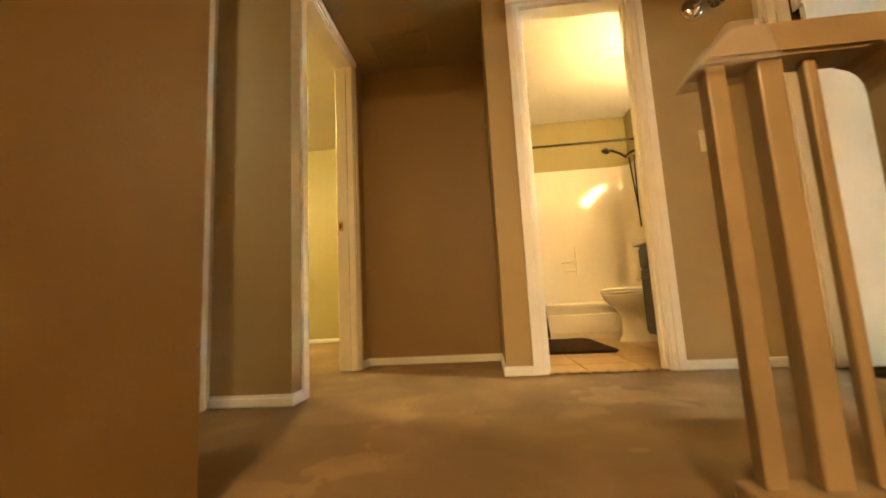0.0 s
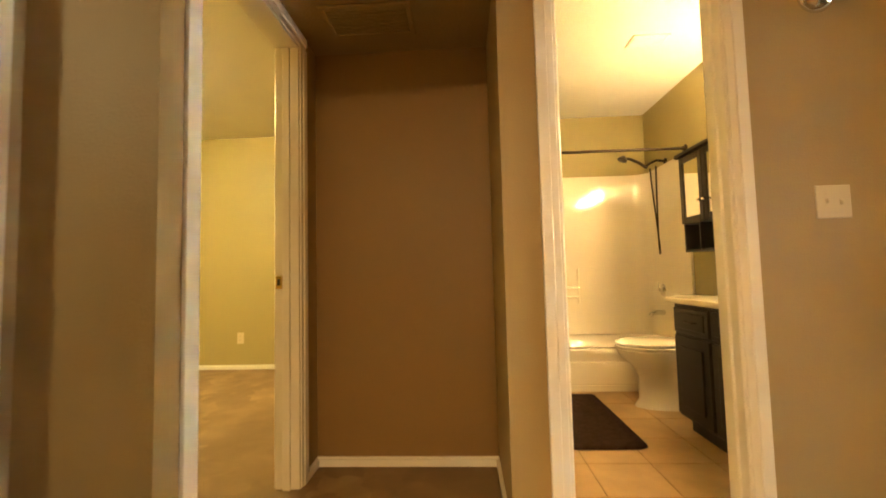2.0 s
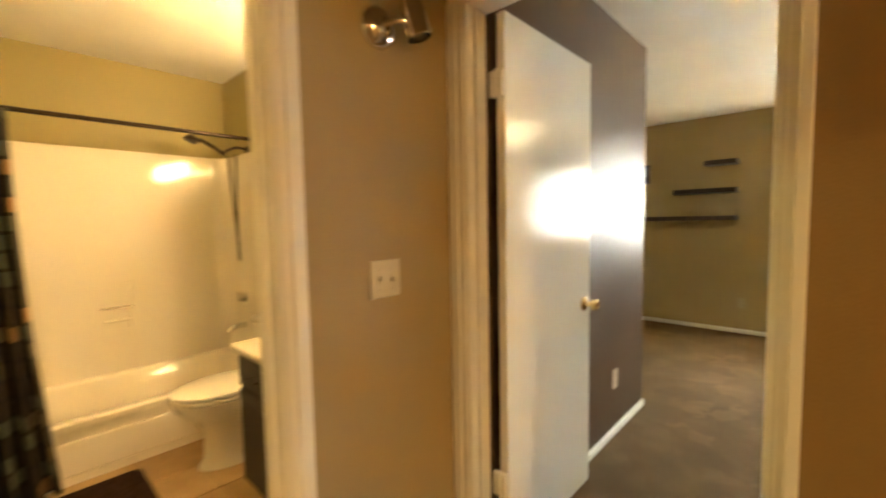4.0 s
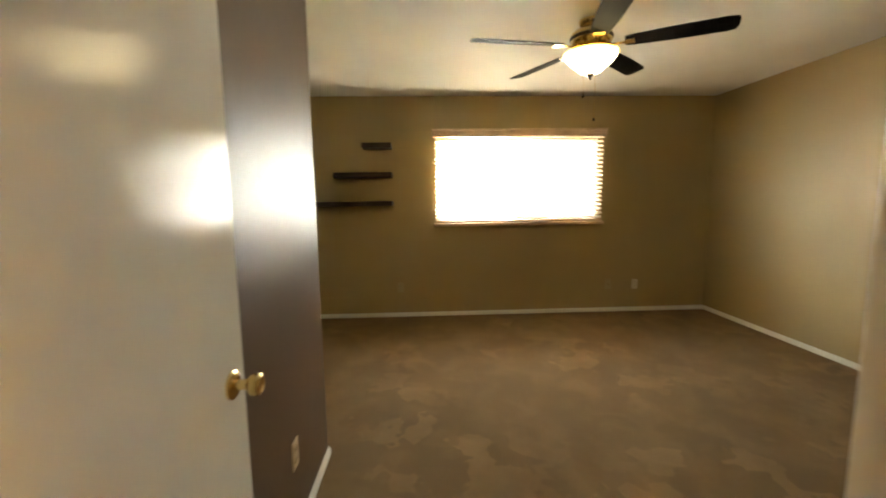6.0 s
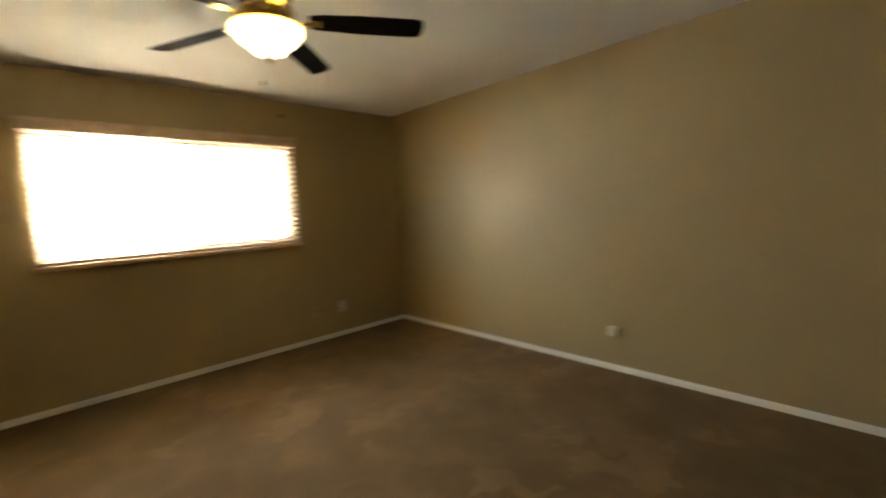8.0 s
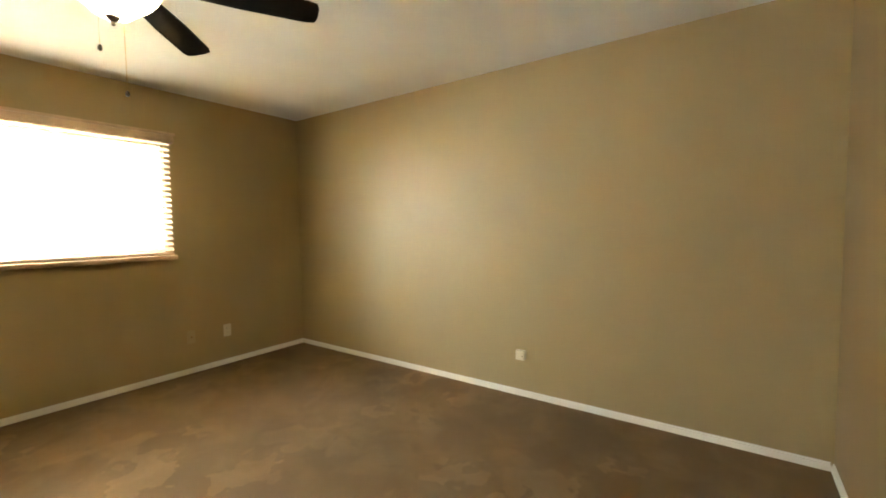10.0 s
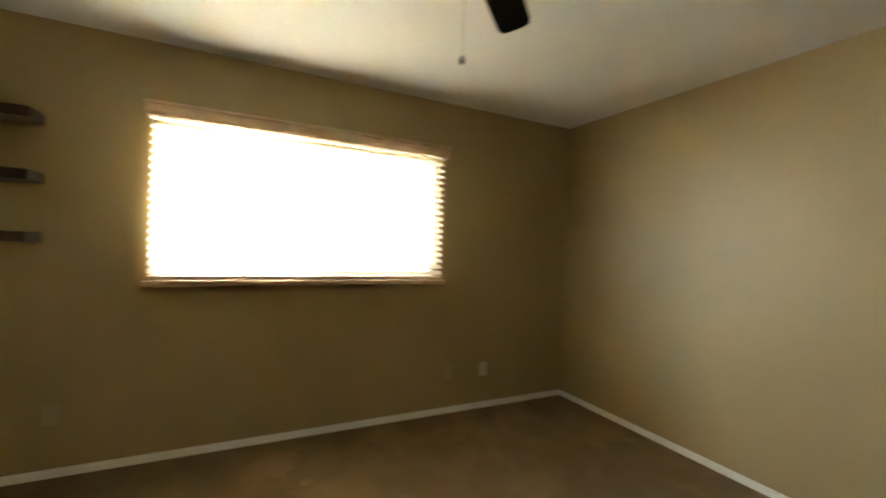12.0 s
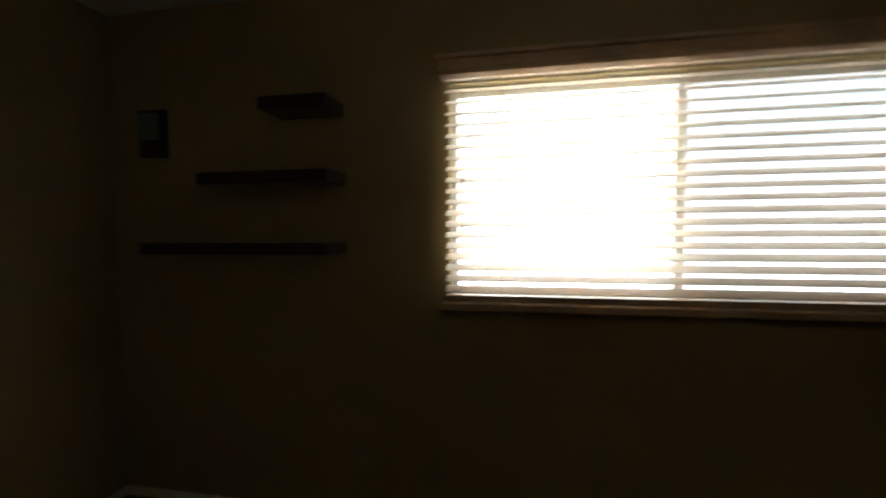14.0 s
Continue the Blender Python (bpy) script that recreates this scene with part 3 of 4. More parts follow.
toilet = thing("toilet", "white porcelain toilet with closed lid between tub and vanity", "toilet", (-0.015, 1.47, 0.002))
bm = bmesh.new()
loft(bm, [oval(1.03, 0, 0.21, 0.115, 0.0), oval(1.03, 0, 0.203, 0.108, 0.02), oval(1.04, 0, 0.19, 0.10, 0.05), oval(1.04, 0, 0.188, 0.102, 0.20), oval(1.02, 0, 0.20, 0.135, 0.265), oval(0.985, 0, 0.25, 0.175, 0.34), oval(0.975, 0, 0.26, 0.182, 0.385), oval(0.975, 0, 0.25, 0.172, 0.392)])
part("bowl", bm, M_PORC, toilet, "", True)
bm = bmesh.new()
loft(bm, [oval(0.975, 0, 0.26, 0.182, 0.395, squash=0.12), oval(0.975, 0, 0.268, 0.188, 0.40, squash=0.12), oval(0.975, 0, 0.268, 0.188, 0.410, squash=0.12), oval(0.975, 0, 0.262, 0.182, 0.415, squash=0.12)])
part("seat", bm, M_PORC, toilet, "", True)
bm = bmesh.new()
loft(bm, [oval(0.975, 0, 0.258, 0.178, 0.418, squash=0.12), oval(0.975, 0, 0.268, 0.188, 0.424, squash=0.12), oval(0.975, 0, 0.266, 0.186, 0.436, squash=0.12), oval(0.975, 0, 0.23, 0.155, 0.446, squash=0.12)])
part("lid", bm, M_PORC, toilet, "", True)
part("pedestal", box(1.10, -0.10, 0.0, 1.30, 0.10, 0.37, 0.03, 4), M_PORC, toilet, "", True)
tank = part("tank", box(1.235, -0.22, 0.36, 1.432, 0.22, 0.70, 0.02, 4), M_PORC, toilet, "", True)
part("tank_lid", box(1.225, -0.23, 0.702, 1.436, 0.23, 0.74, 0.012, 3), M_PORC, tank, "", True)
part("flush_lever", tube(bmesh.new(), [(1.23, -0.16, 0.65), (1.212, -0.16, 0.65), (1.208, -0.10, 0.64)], 0.007), M_CHROME, tank, "chrome flush lever", True)

# vanity along the east wall
VX, VY0, VY1, VH = 0.872, 0.30, 1.04, 0.735
van = thing("bathroom_vanity", "espresso-stained vanity cabinet with panelled doors", "vanity", (0, 0, 0.002))
part("body", box(VX + 0.02, VY0, 0.09, 1.438, VY1, VH - 0.002, 0.003, 1), M_ESPRESSO, van)
part("toe_kick", box(VX + 0.08, VY0 + 0.02, 0.0, 1.43, VY1 - 0.01, 0.092), M_ESPRESSO, van)
for a, b in ((VY0 + 0.02, 0.66), (0.68, VY1 - 0.02)):
    d = part("drawer_front", box(VX + 0.002, a, 0.57, VX + 0.021, b, 0.71, 0.004, 1), M_ESPRESSO, van)
    part("inset", box(VX - 0.003, a + 0.03, 0.595, VX + 0.004, b - 0.03, 0.685, 0.003, 1), M_ESPRESSO, d)
    d = part("door", box(VX + 0.002, a, 0.11, VX + 0.021, b, 0.555, 0.004, 1), M_ESPRESSO, van)
    part("raised_panel", box(VX - 0.006, a + 0.055, 0.165, VX + 0.004, b - 0.055, 0.50, 0.006, 2), M_ESPRESSO, d)
    part("pull", tube(bmesh.new(), [(VX, a + 0.1, 0.64), (VX - 0.022, a + 0.105, 0.64), (VX - 0.022, a + 0.19, 0.64), (VX, a + 0.195, 0.64)], 0.004), M_BRONZE, d, "", True)
ctop = thing("countertop", "cream cultured-marble vanity top with low backsplash", "countertop", (0, 0, VH + 0.001))
bm = box(VX - 0.025, VY0 - 0.01, 0.0, 1.438, VY1 + 0.015, 0.032, 0.010, 3)
part("slab", bm, M_COUNTER, ctop, "", True)
part("backsplash", box(1.415, VY0 - 0.01, 0.033, 1.437, VY1 + 0.015, 0.11, 0.006, 2), M_COUNTER, ctop)
part("basin", loft(bmesh.new(), [oval(1.17, 0.70, 0.165, 0.21, 0.031), oval(1.17, 0.70, 0.172, 0.218, 0.036), oval(1.17, 0.70, 0.160, 0.205, 0.036), oval(1.17, 0.70, 0.13, 0.17, 0.034)]), M_PORC, ctop, "", True)
fau = thing("basin_faucet", "chrome basin faucet with two handles", "faucet", (1.36, 0.70, VH + 0.033))
part("base", box(-0.025, -0.08, 0.0, 0.025, 0.08, 0.015, 0.006), M_CHROME, fau)
part("spout", tube(bmesh.new(), [(0, 0, 0.01), (0, 0, 0.07), (-0.03, 0, 0.10), (-0.09, 0, 0.09), (-0.11, 0, 0.07)], 0.011), M_CHROME, fau, "", True)
for y in (-0.06, 0.06):
    part("handle", lathe(bmesh.new(), [(0.018, 0.012), (0.014, 0.03), (0.02, 0.05), (0.016, 0.06)], Matrix.Translation((0, y, 0))), M_CHROME, fau, "", True)

# wall cabinet with mirrored doors above the toilet
CX, CY0, CY1, CZ0, CZ1 = 1.27, 1.06, 1.64, 1.05, 1.775
cab = thing("mirrored_wall_cabinet", "espresso wall cabinet with two mirrored doors and cubbies below", "cabinet", (0, 0, 0))
bm = bmesh.new()
cube(bm, CX + 0.018, CY0, CZ0 + 0.20, 1.438, CY1, CZ1 - 0.03)
cube(bm, CX + 0.018, CY0, CZ0, 1.438, CY0 + 0.016, CZ0 + 0.2)
cube(bm, CX + 0.018, CY1 - 0.016, CZ0, 1.438, CY1, CZ0 + 0.2)
cube(bm, CX + 0.018, CY0 + 0.016, CZ0, 1.438, CY1 - 0.016, CZ0 + 0.016)
cube(bm, 1.42, CY0 + 0.016, CZ0 + 0.016, 1.438, CY1 - 0.016, CZ0 + 0.2)
part("body", bm, M_ESPRESSO, cab)
for y in (CY0 + 0.195, CY0 + 0.385):
    part("cubby_divider", box(CX + 0.02, y - 0.006, CZ0 + 0.017, 1.419, y + 0.006, CZ0 + 0.199), M_ESPRESSO, cab)
part("cornice", box(CX - 0.02, CY0 - 0.025, CZ1 - 0.029, 1.438, CY1 + 0.025, CZ1, 0.008, 2), M_ESPRESSO, cab)
mid = (CY0 + CY1) / 2
for a, b, k in ((CY0 + 0.004, mid - 0.002, mid - 0.03), (mid + 0.002, CY1 - 0.004, mid + 0.03)):
    bm = bmesh.new()
    za, zb, w = CZ0 + 0.205, CZ1 - 0.034, 0.045
    for q in ((a, a + w, za, zb), (b - w, b, za, zb), (a + w, b - w, za, za + w), (a + w, b - w, zb - w, zb)):
        cube(bm, CX, q[0], q[2], CX + 0.017, q[1], q[3], 0.003, 1)
    d = part("door", bm, M_ESPRESSO, cab)
    part("mirror", box(CX + 0.008, a + w, za + w, CX + 0.013, b - w, zb - w), M_MIRROR, d, "mirror glass")
    part("knob", lathe(bmesh.new(), [(0.005, -0.001), (0.006, 0.012), (0.012, 0.018), (0.010, 0.026), (0.002, 0.028)], Matrix.Translation((CX, k, za + 0.14)) @ Matrix.Rotation(radians(-90), 4, "Y"), 14), M_CHROME, d, "", True)

vl = thing("vanity_light", "lit vanity light bar with frosted glass shades", "light fixture", (1.438, 0.80, 1.95))
part("bar", box(-0.03, -0.36, -0.03, 0.0, 0.36, 0.03, 0.006, 2), M_CHROME, vl)
for y in (-0.30, 0.0, 0.30):
    ar = part("lamp_arm", tube(bmesh.new(), [(-0.03, y, 0), (-0.075, y, 0.0), (-0.09, y, -0.02)], 0.009), M_CHROME, vl, "", True)
    part("shade", lathe(bmesh.new(), [(0.022, 0.03), (0.03, 0.02), (0.042, -0.03), (0.05, -0.09), (0.045, -0.092), (0.01, -0.06)], Matrix.Translation((-0.09, y, -0.005)), 20), M_SHADE, ar, "lit frosted glass shade", True)
wm = thing("vanity_mirror", "frameless mirror above the vanity", "mirror", (1.438, 0.66, 0.87))
part("glass", box(-0.008, -0.38, 0.0, -0.002, 0.38, 0.85, 0.002, 1), M_MIRROR, wm)
fanv = thing("bathroom_exhaust_fan", "white square exhaust fan grille in the ceiling", "vent", (0.905, 1.225, H - 0.002))
part("grille", box(-0.118, -0.075, -0.012, 0.118, 0.075, 0.0, 0.003, 2), M_WHITE, fanv)
for k in range(6):
    part("slat", box(-0.10, -0.060 + k * 0.021, -0.0165, 0.10, -0.049 + k * 0.021, -0.0118), M_WHITE, fanv)
rug = thing("bath_mat", "dark brown plush bath mat on the tiles", "bath mat", (0.265, 1.235, 0.003))
bm = loft(bmesh.new(), [rounded(-0.32, -0.47, 0.32, 0.46, 0.04, 0.0), rounded(-0.33, -0.48, 0.33, 0.47, 0.04, 0.008), rounded(-0.325, -0.475, 0.325, 0.465, 0.04, 0.018), rounded(-0.30, -0.45, 0.30, 0.44, 0.03, 0.022)])
part("plush_top", bm, M_RUG, rug, "", True)


# ---- plates, switches ----
def wall_plate(name, label, cat, at, turn, w, h, material, kind_):
    """Local -y faces the room."""
    ob = thing(name, label, cat, at)
    ob.rotation_euler = (0, 0, radians(turn))
    pl = part("plate", box(-w / 2, -0.006, -h / 2, w / 2, 0.0, h / 2, 0.0025, 2), material, ob)
    if kind_ == "switch":
        for s in (-0.023, 0.023):
            part("slot", box(s - 0.005, -0.0075, -0.012, s + 0.005, -0.0058, 0.012), material, ob)
            part("toggle", box(s - 0.004, -0.016, -0.004 if s < 0 else -0.010, s + 0.004, -0.007, 0.010 if s < 0 else 0.004, 0.001, 1), material, ob)
            for z in (-0.03, 0.03):
                part("screw", lathe(bmesh.new(), [(0.0035, 0.0055), (0.003, 0.0072), (0.001, 0.0074)], Matrix.Translation((s, 0, z)) @ Matrix.Rotation(radians(90), 4, "X"), 8), material, ob)
    elif kind_ == "outlet":
        for z in (-0.02, 0.02):
            fc = part("receptacle", box(-0.016, -0.008, z - 0.013, 0.016, -0.0055, z + 0.013, 0.003, 2), material, ob)
            for s in (-0.006, 0.006):
                part("slot", box(s - 0.001, -0.0085, z - 0.002, s + 0.001, -0.0078, z + 0.006), M_DARK, fc)
    elif kind_ == "jack":
        part("connector", lathe(bmesh.new(), [(0.006, 0.005), (0.006, 0.012), (0.003, 0.013)], Matrix.Rotation(radians(90), 4, "X"), 12), M_BRASS, ob)
    return ob


wall_plate("light_switch", "ivory double toggle light switch on the hall wall", "light switch", (0.936, 0.0, 1.15), 0, 0.115, 0.115, M_PLATE, "switch")
wall_plate("wall_outlet", "ivory outlet on the brown accent wall", "outlet", (2.64, -0.07, 0.345), 0, 0.07, 0.115, M_PLATE, "outlet")
wall_plate("wall_outlet", "ivory outlet beneath the window corner", "outlet", (5.73, -3.04, 0.32), -90, 0.07, 0.115, M_PLATE, "outlet")
wall_plate("cable_plate", "tan painted cable plate low on the wall", "wall plate", (5.73, -2.72, 0.325), -90, 0.07, 0.115, M_PLATE_TAN, "jack")
wall_plate("wall_outlet", "tan painted outlet beneath the shelves", "outlet", (5.73, -0.32, 0.34), -90, 0.07, 0.115, M_PLATE_TAN, "outlet")
wall_plate("wall_outlet", "ivory outlet in the small bedroom", "outlet", (-2.68, 2.75, 0.32), 0, 0.07, 0.115, M_PLATE, "outlet")
cb = thing("cable_box", "small white cable junction box on the long wall", "junction box", (3.085, -3.88, 0.318))
part("housing", box(-0.035, 0.0, -0.035, 0.035, 0.045, 0.035, 0.006, 2), M_PLATE, cb)
part("plug", tube(bmesh.new(), [(-0.02, 0.045, -0.005), (-0.02, 0.062, -0.005)], 0.008), M_PLATE, cb, "", True)

# wall spot above the switch
spot = thing("wall_spotlight", "small chrome swivel spotlight high on the hall wall", "wall lamp", (0.932, 0.0, 1.888))
part("backplate", lathe(bmesh.new(), [(0.062, 0.0), (0.060, 0.012), (0.047, 0.028), (0.02, 0.036)], Matrix.Rotation(radians(90), 4, "X"), 30), M_CHROME, spot, "", True)
part("swivel_arm", tube(bmesh.new(), [(0, -0.03, 0), (0.02, -0.06, 0.005), (0.05, -0.075, 0.012)], 0.009), M_CHROME, spot, "", True)
hm = Matrix.Translation((0.078, -0.08, 0.025)) @ Matrix.Rotation(radians(168), 4, "Y") @ Matrix.Rotation(radians(10), 4, "X")
hd = part("lamp_head", lathe(bmesh.new(), [(0.010, -0.062), (0.026, -0.058), (0.034, -0.045), (0.037, -0.02), (0.039, 0.055), (0.036, 0.055), (0.034, 0.02), (0.005, 0.015)], hm, 26), M_CHROME, spot, "", True)

# return-air grille in the alcove ceiling
vent = thing("return_air_grille", "brown-painted return air grille in the hall ceiling", "vent", (-0.74, 0.31, LOW))
for x0, y0, x1, y1 in ((-0.20, -0.12, 0.20, -0.095), (-0.20, 0.095, 0.20, 0.12), (-0.20, -0.095, -0.175, 0.095), (0.175, -0.095, 0.20, 0.095)):
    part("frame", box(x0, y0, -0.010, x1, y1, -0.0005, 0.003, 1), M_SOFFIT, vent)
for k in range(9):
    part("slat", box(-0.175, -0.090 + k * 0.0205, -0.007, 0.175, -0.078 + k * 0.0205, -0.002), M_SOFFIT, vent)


# ---- lamps out of view ----
def flush_lamp(label, at, material, r=0.14):
    ob = thing("flush_ceiling_lamp", label, "ceiling lamp", at)
    part("pan", lathe(bmesh.new(), [(r + 0.015, -0.02), (r + 0.015, 0.0)], Matrix()), M_WHITE, ob)
    part("glass", lathe(bmesh.new(), [(0.01, -0.09), (r * 0.5, -0.082), (r * 0.85, -0.055), (r, -0.021)], Matrix()), material, ob, "lit frosted glass bowl", True)


flush_lamp("lit frosted flush lamp on the stairwell ceiling", (-0.25, -4.55, H), M_STAIRL, 0.33)
flush_lamp("lit frosted flush lamp on the ceiling", (-2.9, 1.0, H), M_ROOML)
flush_lamp("lit frosted flush lamp on the ceiling", (-2.8, -2.2, H), M_OFFL)

# ---- stair guard ----
rail = thing("stair_guard_rail", "varnished wooden guard rail with square balusters beside the stairs", "railing", (0, 0, 0))
RY, RZ = -1.49, 0.745
bm = bmesh.new()
end = [(0.098, RZ - 0.006), (0.155, RZ + 0.052), (0.17, RZ + 0.058), (1.248, RZ + 0.058), (1.248, RZ), (0.12, RZ)]
loft(bm, [[Vector((x, RY + d, z)) for x, z in end] for d in (-0.030, 0.042)])
bmesh.ops.bevel(bm, geom=bm.edges[:], offset=0.006, segments=2, affect="EDGES")
part("top_rail", bm, M_RAIL, rail)
part("shoe_rail", box(0.095, RY - 0.035, 0.001, 1.248, RY + 0.035, 0.08, 0.006, 2), M_RAIL, rail)
for x, w in ((0.132, 0.016), (0.213, 0.020), (0.281, 0.010)):
    part("baluster", box(x - w, RY - w, 0.081, x + w, RY + w, RZ - 0.001, 0.004, 2), M_RAIL, rail)
# wide post with a rounded shoulder under the rail
sh = [(0.400, 0.081), (0.400, RZ - 0.05)] + [(0.400 - 0.045 * (1 - math.cos(radians(q))), RZ - 0.046 + 0.045 * math.sin(radians(q))) for q in (20, 40, 60, 80, 90)] + [(0.52, RZ - 0.001), (0.52, 0.081)]
part("newel_post", loft(bmesh.new(), [[Vector((x, RY + d, z)) for x, z in sh] for d in (-0.04, 0.04)]), M_RAIL, rail)
for k in range(7):
    x = 0.60 + 0.092 * k
    part("baluster", box(x - 0.016, RY - 0.016, 0.081, x + 0.016, RY + 0.016, RZ - 0.001, 0.004, 2), M_RAIL, rail)
wrap = [(0.090, RZ - 0.018), (0.148, RZ + 0.061), (0.205, RZ + 0.063), (0.225, RZ - 0.006), (0.15, RZ - 0.012)]
part("plastic_wrap", loft(bmesh.new(), [[Vector((x, RY + d, z)) for x, z in wrap] for d in (-0.035, 0.047)]), M_FILM, rail, "clear plastic wrap taped round the rail end")

# ---- main bedroom ----
win = thing("window_1", "white sliding window with a screened half behind wooden blinds", "window", (5.80, -1.655, 1.06), "", "structure")
HW, WH = 0.915, 0.925
for a, b, c, d in ((-HW, -HW + 0.03, 0, WH), (HW - 0.03, HW, 0, WH), (-HW + 0.03, HW - 0.03, 0, 0.045), (-HW + 0.03, HW - 0.03, WH - 0.045, WH)):
    part("window_frame", box(-0.02, a, c, 0.05, b, d, 0.004, 1), M_WHITE, win)
part("meeting_stile", box(-0.012, -0.045, 0.045, 0.035, 0.0, WH - 0.045, 0.003, 1), M_WHITE, win)
for a, b in ((-HW + 0.03, -0.047), (0.002, HW - 0.03)):
    g = part("pane", box(0.012, a, 0.045, 0.017, b, WH - 0.045), M_GLASS, win, "clear glass pane")
    g.visible_shadow = False
part("insect_screen", box(0.036, -HW + 0.03, 0.045, 0.038, -0.047, WH - 0.045), M_SCREEN, win, "grey insect screen")

blind = thing("window_blind", "honey-coloured wooden venetian blind, slats tilted open", "blind", (5.70, -1.665, 1.03))
val = part("valance", box(-0.055, -0.957, 0.968, 0.028, 0.957, 1.030, 0.005, 2), M_BLINDWOOD, blind)
part("valance_bead", box(-0.061, -0.960, 0.986, 0.0, 0.960, 1.000, 0.003, 2), M_BLINDWOOD, val)
part("valance_lip", box(-0.064, -0.965, 1.0305, 0.028, 0.965, 1.050, 0.004, 2), M_BLINDWOOD, val)
part("bottom_rail", box(-0.03, -0.936, 0.036, 0.022, 0.936, 0.062, 0.005, 2), M_BLINDWOOD, blind)
slat_me = None
NS = 20
for k in range(NS):
    z = 0.086 + k * 0.0460
    if slat_me is None:
        bm = bmesh.new()
        n = 6
        rings = []
        for q in range(n + 1):
            s = -0.024 + 0.048 * q / n
            rings.append((s, 0.0035 * (1 - (s / 0.024) ** 2)))
        prof = [(s, h + 0.0013) for s, h in rings] + [(s, h - 0.0013) for s, h in reversed(rings)]
        loft(bm, [[Vector((s, y, h)) for s, h in prof] for y in (-0.934, 0.934)])
        so = part("slat", bm, M_SLAT, blind, "", True)
        slat_me = so.data
    else:
        so = new("slat", slat_me)
        so.parent = blind
    so.location = (-0.003, 0, z)
    so.rotation_euler = (0, radians(-30 + 2 * math.sin(k * 1.7)), 0)
for y in (-0.70, -0.02, 0.70):
    part("ladder_cord", tube(bmesh.new(), [(-0.024, y, 0.05), (-0.024, y, 0.98)], 0.0012, 6), M_BLINDWOOD, blind)
    part("ladder_cord", tube(bmesh.new(), [(0.020, y, 0.05), (0.020, y, 0.98)], 0.0012, 6), M_BLINDWOOD, blind)
for y, z in ((0.86, 0.55), (0.86, 0.36)):
    c = part("pull_cord", tube(bmesh.new(), [(-0.034, y, z), (-0.034, y, 0.975)], 0.001, 6), M_BLINDWOOD, blind)
    part("tassel", lathe(bmesh.new(), [(0.004, 0.0), (0.008, -0.012), (0.009, -0.03), (0.003, -0.034)], Matrix.Translation((-0.034, y, z)), 12), M_BLINDWOOD, c, "", True)
structure("window_sill", box(5.655, -2.62, 1.03, 5.78, -0.71, 1.061, 0.006, 2), M_BLINDWOOD, "wooden window sill", "window sill")


def floating_shelf(y0, y1, z, label):
    ob = thing("floating_shelf", label, "shelf", (5.729, 0, z), "floating shelves")
    part("board", box(-0.19, y0, -0.026, 0.0, y1, 0.026, 0.004, 2), M_SHELF, ob)


floating_shelf(-0.265, 0.04, 1.902, "short dark-stained floating shelf on the tan wall")
floating_shelf(-0.265, 0.345, 1.597, "medium dark-stained floating shelf on the tan wall")
floating_shelf(-0.265, 0.645, 1.292, "long dark-stained floating shelf on the tan wall")
pic = thing("small_wall_frame", "small dark wall frame with a greyish glass face", "picture frame", (5.729, 0.725, 1.843))
part("frame", box(-0.025, -0.075, -0.115, 0.0, 0.075, 0.115, 0.004, 2), M_ESPRESSO, pic)
part("face", box(-0.0275, -0.04, -0.03, -0.0245, 0.066, 0.10), mat("grey_green_glass", (0.24, 0.27, 0.24), 0.12, bump=0), pic, "grey-green glass face")

# ceiling fan
FX, FY = 3.80, -1.675
fan = thing("ceiling_fan", "brass and dark walnut ceiling fan with a lit glass bowl", "ceiling fan", (FX, FY, H - 0.002))
part("canopy", lathe(bmesh.new(), [(0.075, 0.0), (0.075, -0.02), (0.06, -0.04), (0.04, -0.05)]), M_BRASS, fan, "", True)
part("motor_housing", lathe(bmesh.new(), [(0.045, -0.045), (0.10, -0.06), (0.125, -0.085), (0.128, -0.13), (0.115, -0.155), (0.08, -0.165)]), M_BRASS, fan, "polished brass motor housing", True)
part("trim_ring", lathe(bmesh.new(), [(0.1285, -0.098), (0.133, -0.102), (0.133, -0.118), (0.1285, -0.122)]), M_BRONZE, fan, "", True)
part("switch_cup", lathe(bmesh.new(), [(0.075, -0.16), (0.085, -0.17), (0.085, -0.180), (0.148, -0.186), (0.158, -0.193), (0.148, -0.199)]), M_BRASS, fan, "", True)
bowl = part("light_bowl", lathe(bmesh.new(), [(0.150, -0.190), (0.162, -0.203), (0.157, -0.225), (0.130, -0.258), (0.092, -0.288), (0.062, -0.316), (0.02, -0.325)]), M_BOWL, fan, "lit alabaster glass bowl", True)
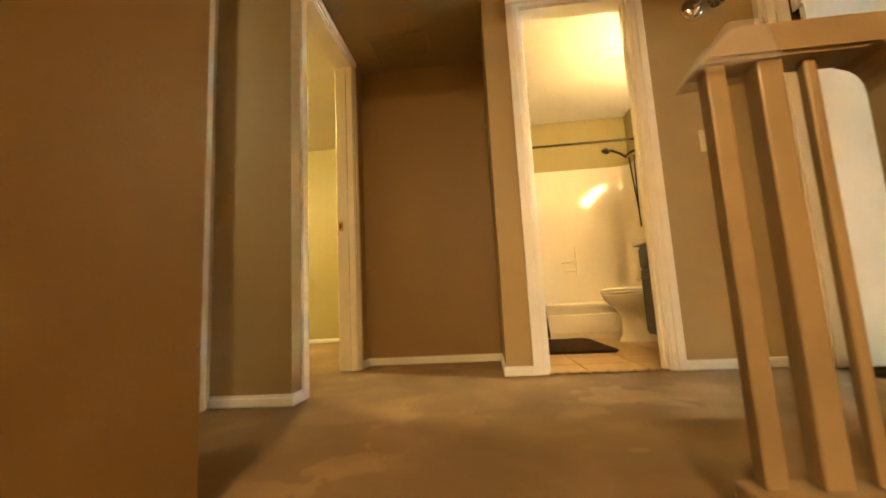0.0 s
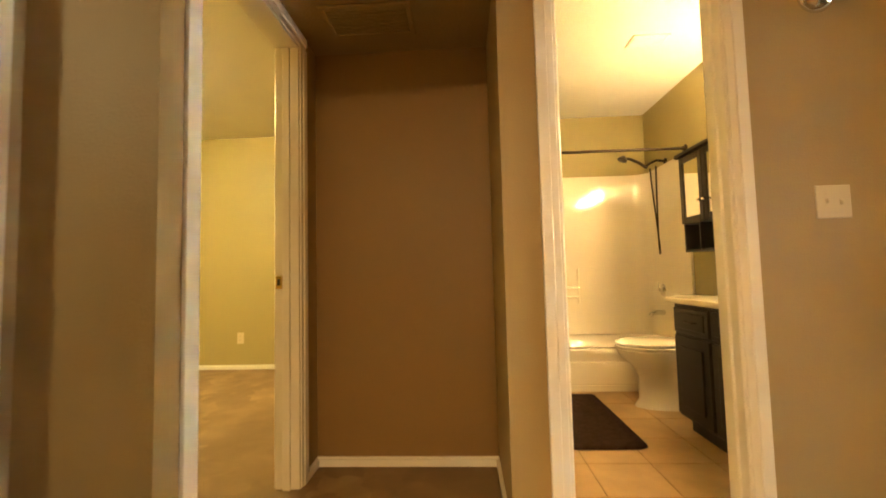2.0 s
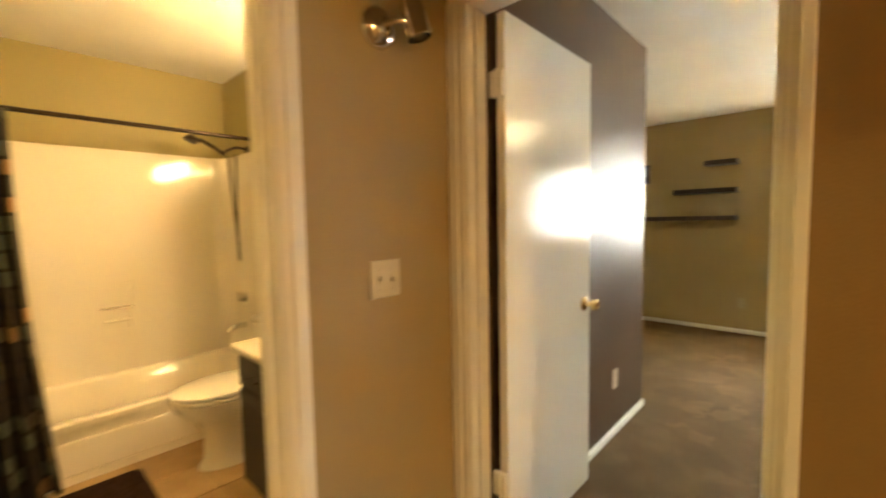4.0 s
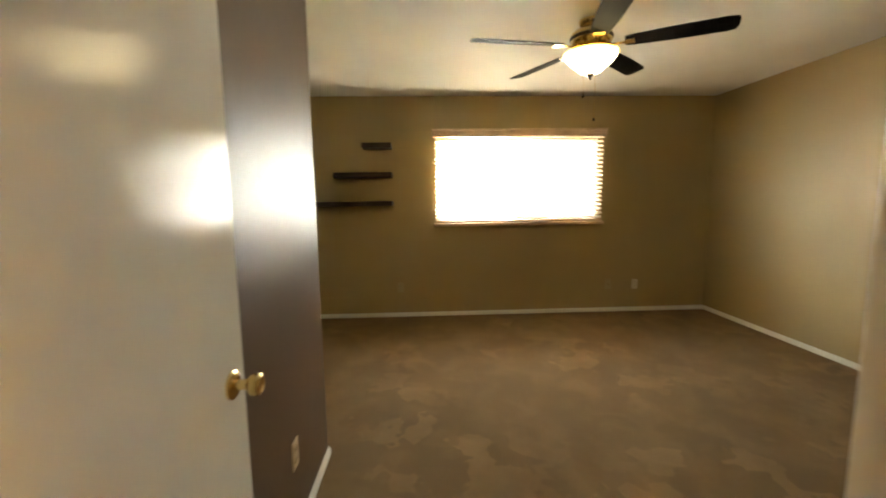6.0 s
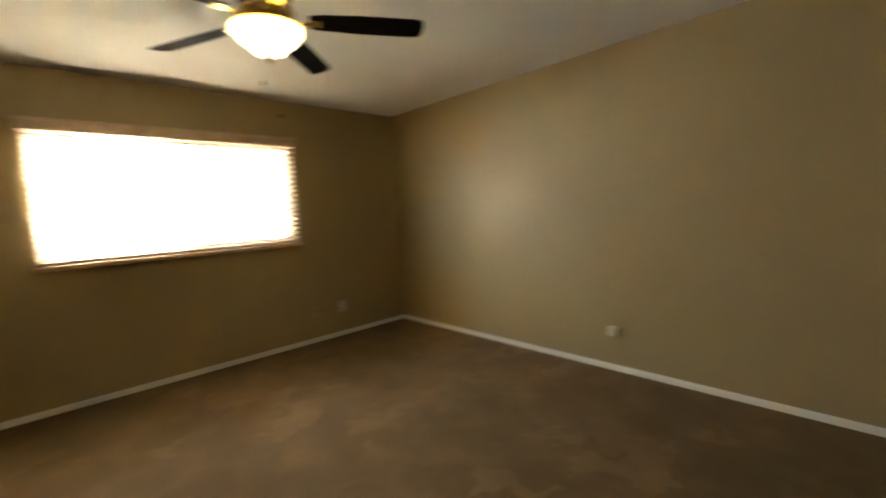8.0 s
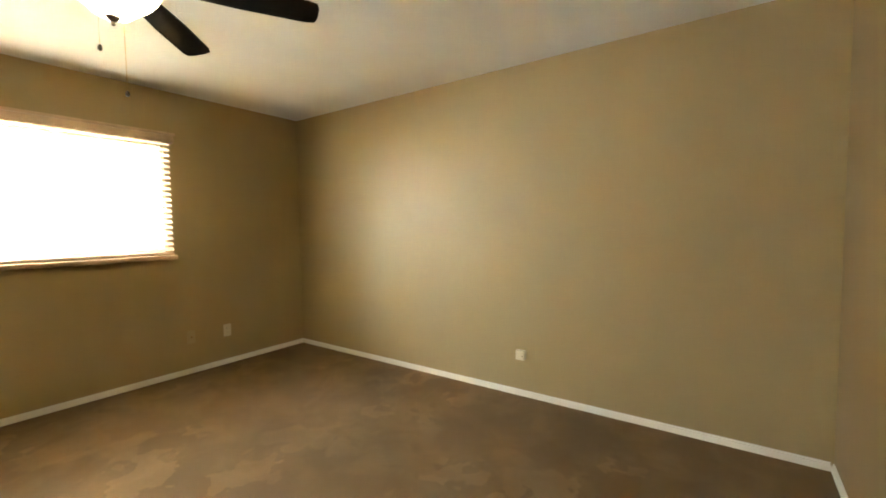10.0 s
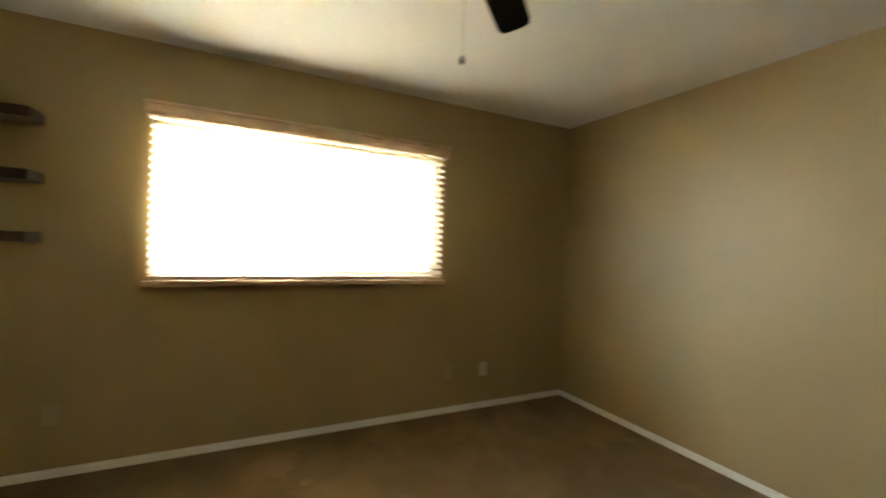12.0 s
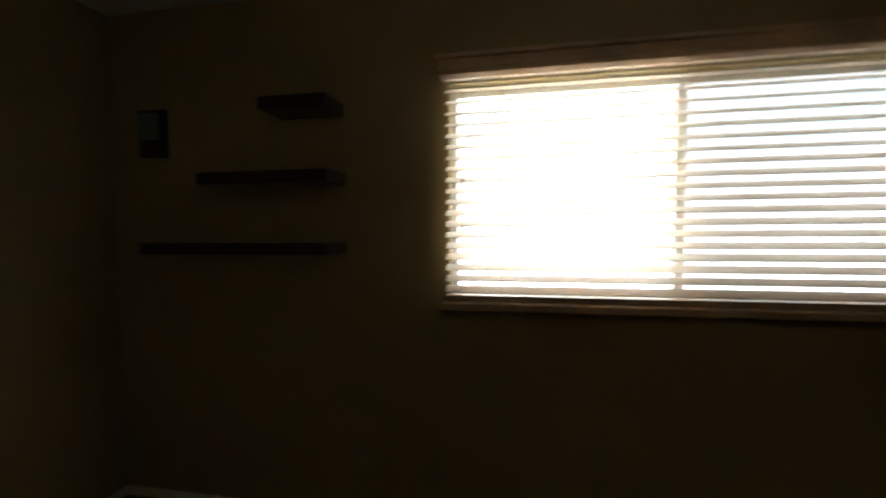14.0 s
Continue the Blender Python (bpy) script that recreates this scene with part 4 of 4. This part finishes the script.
part("rim", lathe(bmesh.new(), [(0.150, -0.192), (0.166, -0.198), (0.167, -0.206), (0.161, -0.2065)]), M_AMBER, bowl, "amber glass rim", True)
part("finial", lathe(bmesh.new(), [(0.022, -0.318), (0.024, -0.327), (0.016, -0.338), (0.007, -0.345), (0.008, -0.355), (0.002, -0.36)]), M_BRONZE, bowl, "", True)
FAN_TURN = -119.0
bl_me = None
for k in range(5):
    a = radians(FAN_TURN + 72 * k)
    m = Matrix.Rotation(a, 4, "Z")
    bm = bmesh.new()
    outline = [(0.20, 0.045), (0.24, 0.055), (0.45, 0.068), (0.73, 0.07), (0.77, 0.060), (0.78, 0.03)]
    ring = outline + [(x, -w) for x, w in reversed(outline)]
    tilt = Matrix.Rotation(radians(-13), 4, "X")
    loft(bm, [[tilt @ Vector((x, w, h)) for x, w in ring] for h in (-0.003, 0.003)])
    b = part("blade", bm, M_BLADE, fan, "dark walnut fan blade")
    b.matrix_local = m @ Matrix.Translation((0, 0, -0.155))
    bm = bmesh.new()
    cube(bm, 0.10, -0.012, -0.012, 0.21, 0.012, -0.004, 0.003, 1)
    cube(bm, 0.195, -0.032, -0.011, 0.255, 0.032, -0.005, 0.002, 1)
    br = part("blade_iron", bm, M_BRASS, b, "brass blade bracket")
for dx, dy, z1 in ((-0.03, 0.055, -0.455), (0.045, -0.05, -0.585)):
    c = part("pull_chain", tube(bmesh.new(), [(dx * 1.6, dy * 1.6, -0.2), (dx, dy, -0.33), (dx, dy, z1)], 0.0012, 6), M_BRASS, fan)
    part("chain_knob", lathe(bmesh.new(), [(0.003, 0.0), (0.007, -0.008), (0.008, -0.018), (0.003, -0.024)], Matrix.Translation((dx, dy, z1)), 12), M_BRONZE, c, "", True)

# bright garden outside
structure("backdrop", box(9.0, -9.0, -2.84, 9.05, 6.0, 6.0), backdrop_material(), "bright hazy daylight outside the window", "backdrop")
structure("ground", box(5.9, -60, -2.9, 80, 60, -2.85), mat("dry_lawn", (0.20, 0.19, 0.09), 0.9, vary=0.4, scale=0.6), "pale dry ground outside", "ground")
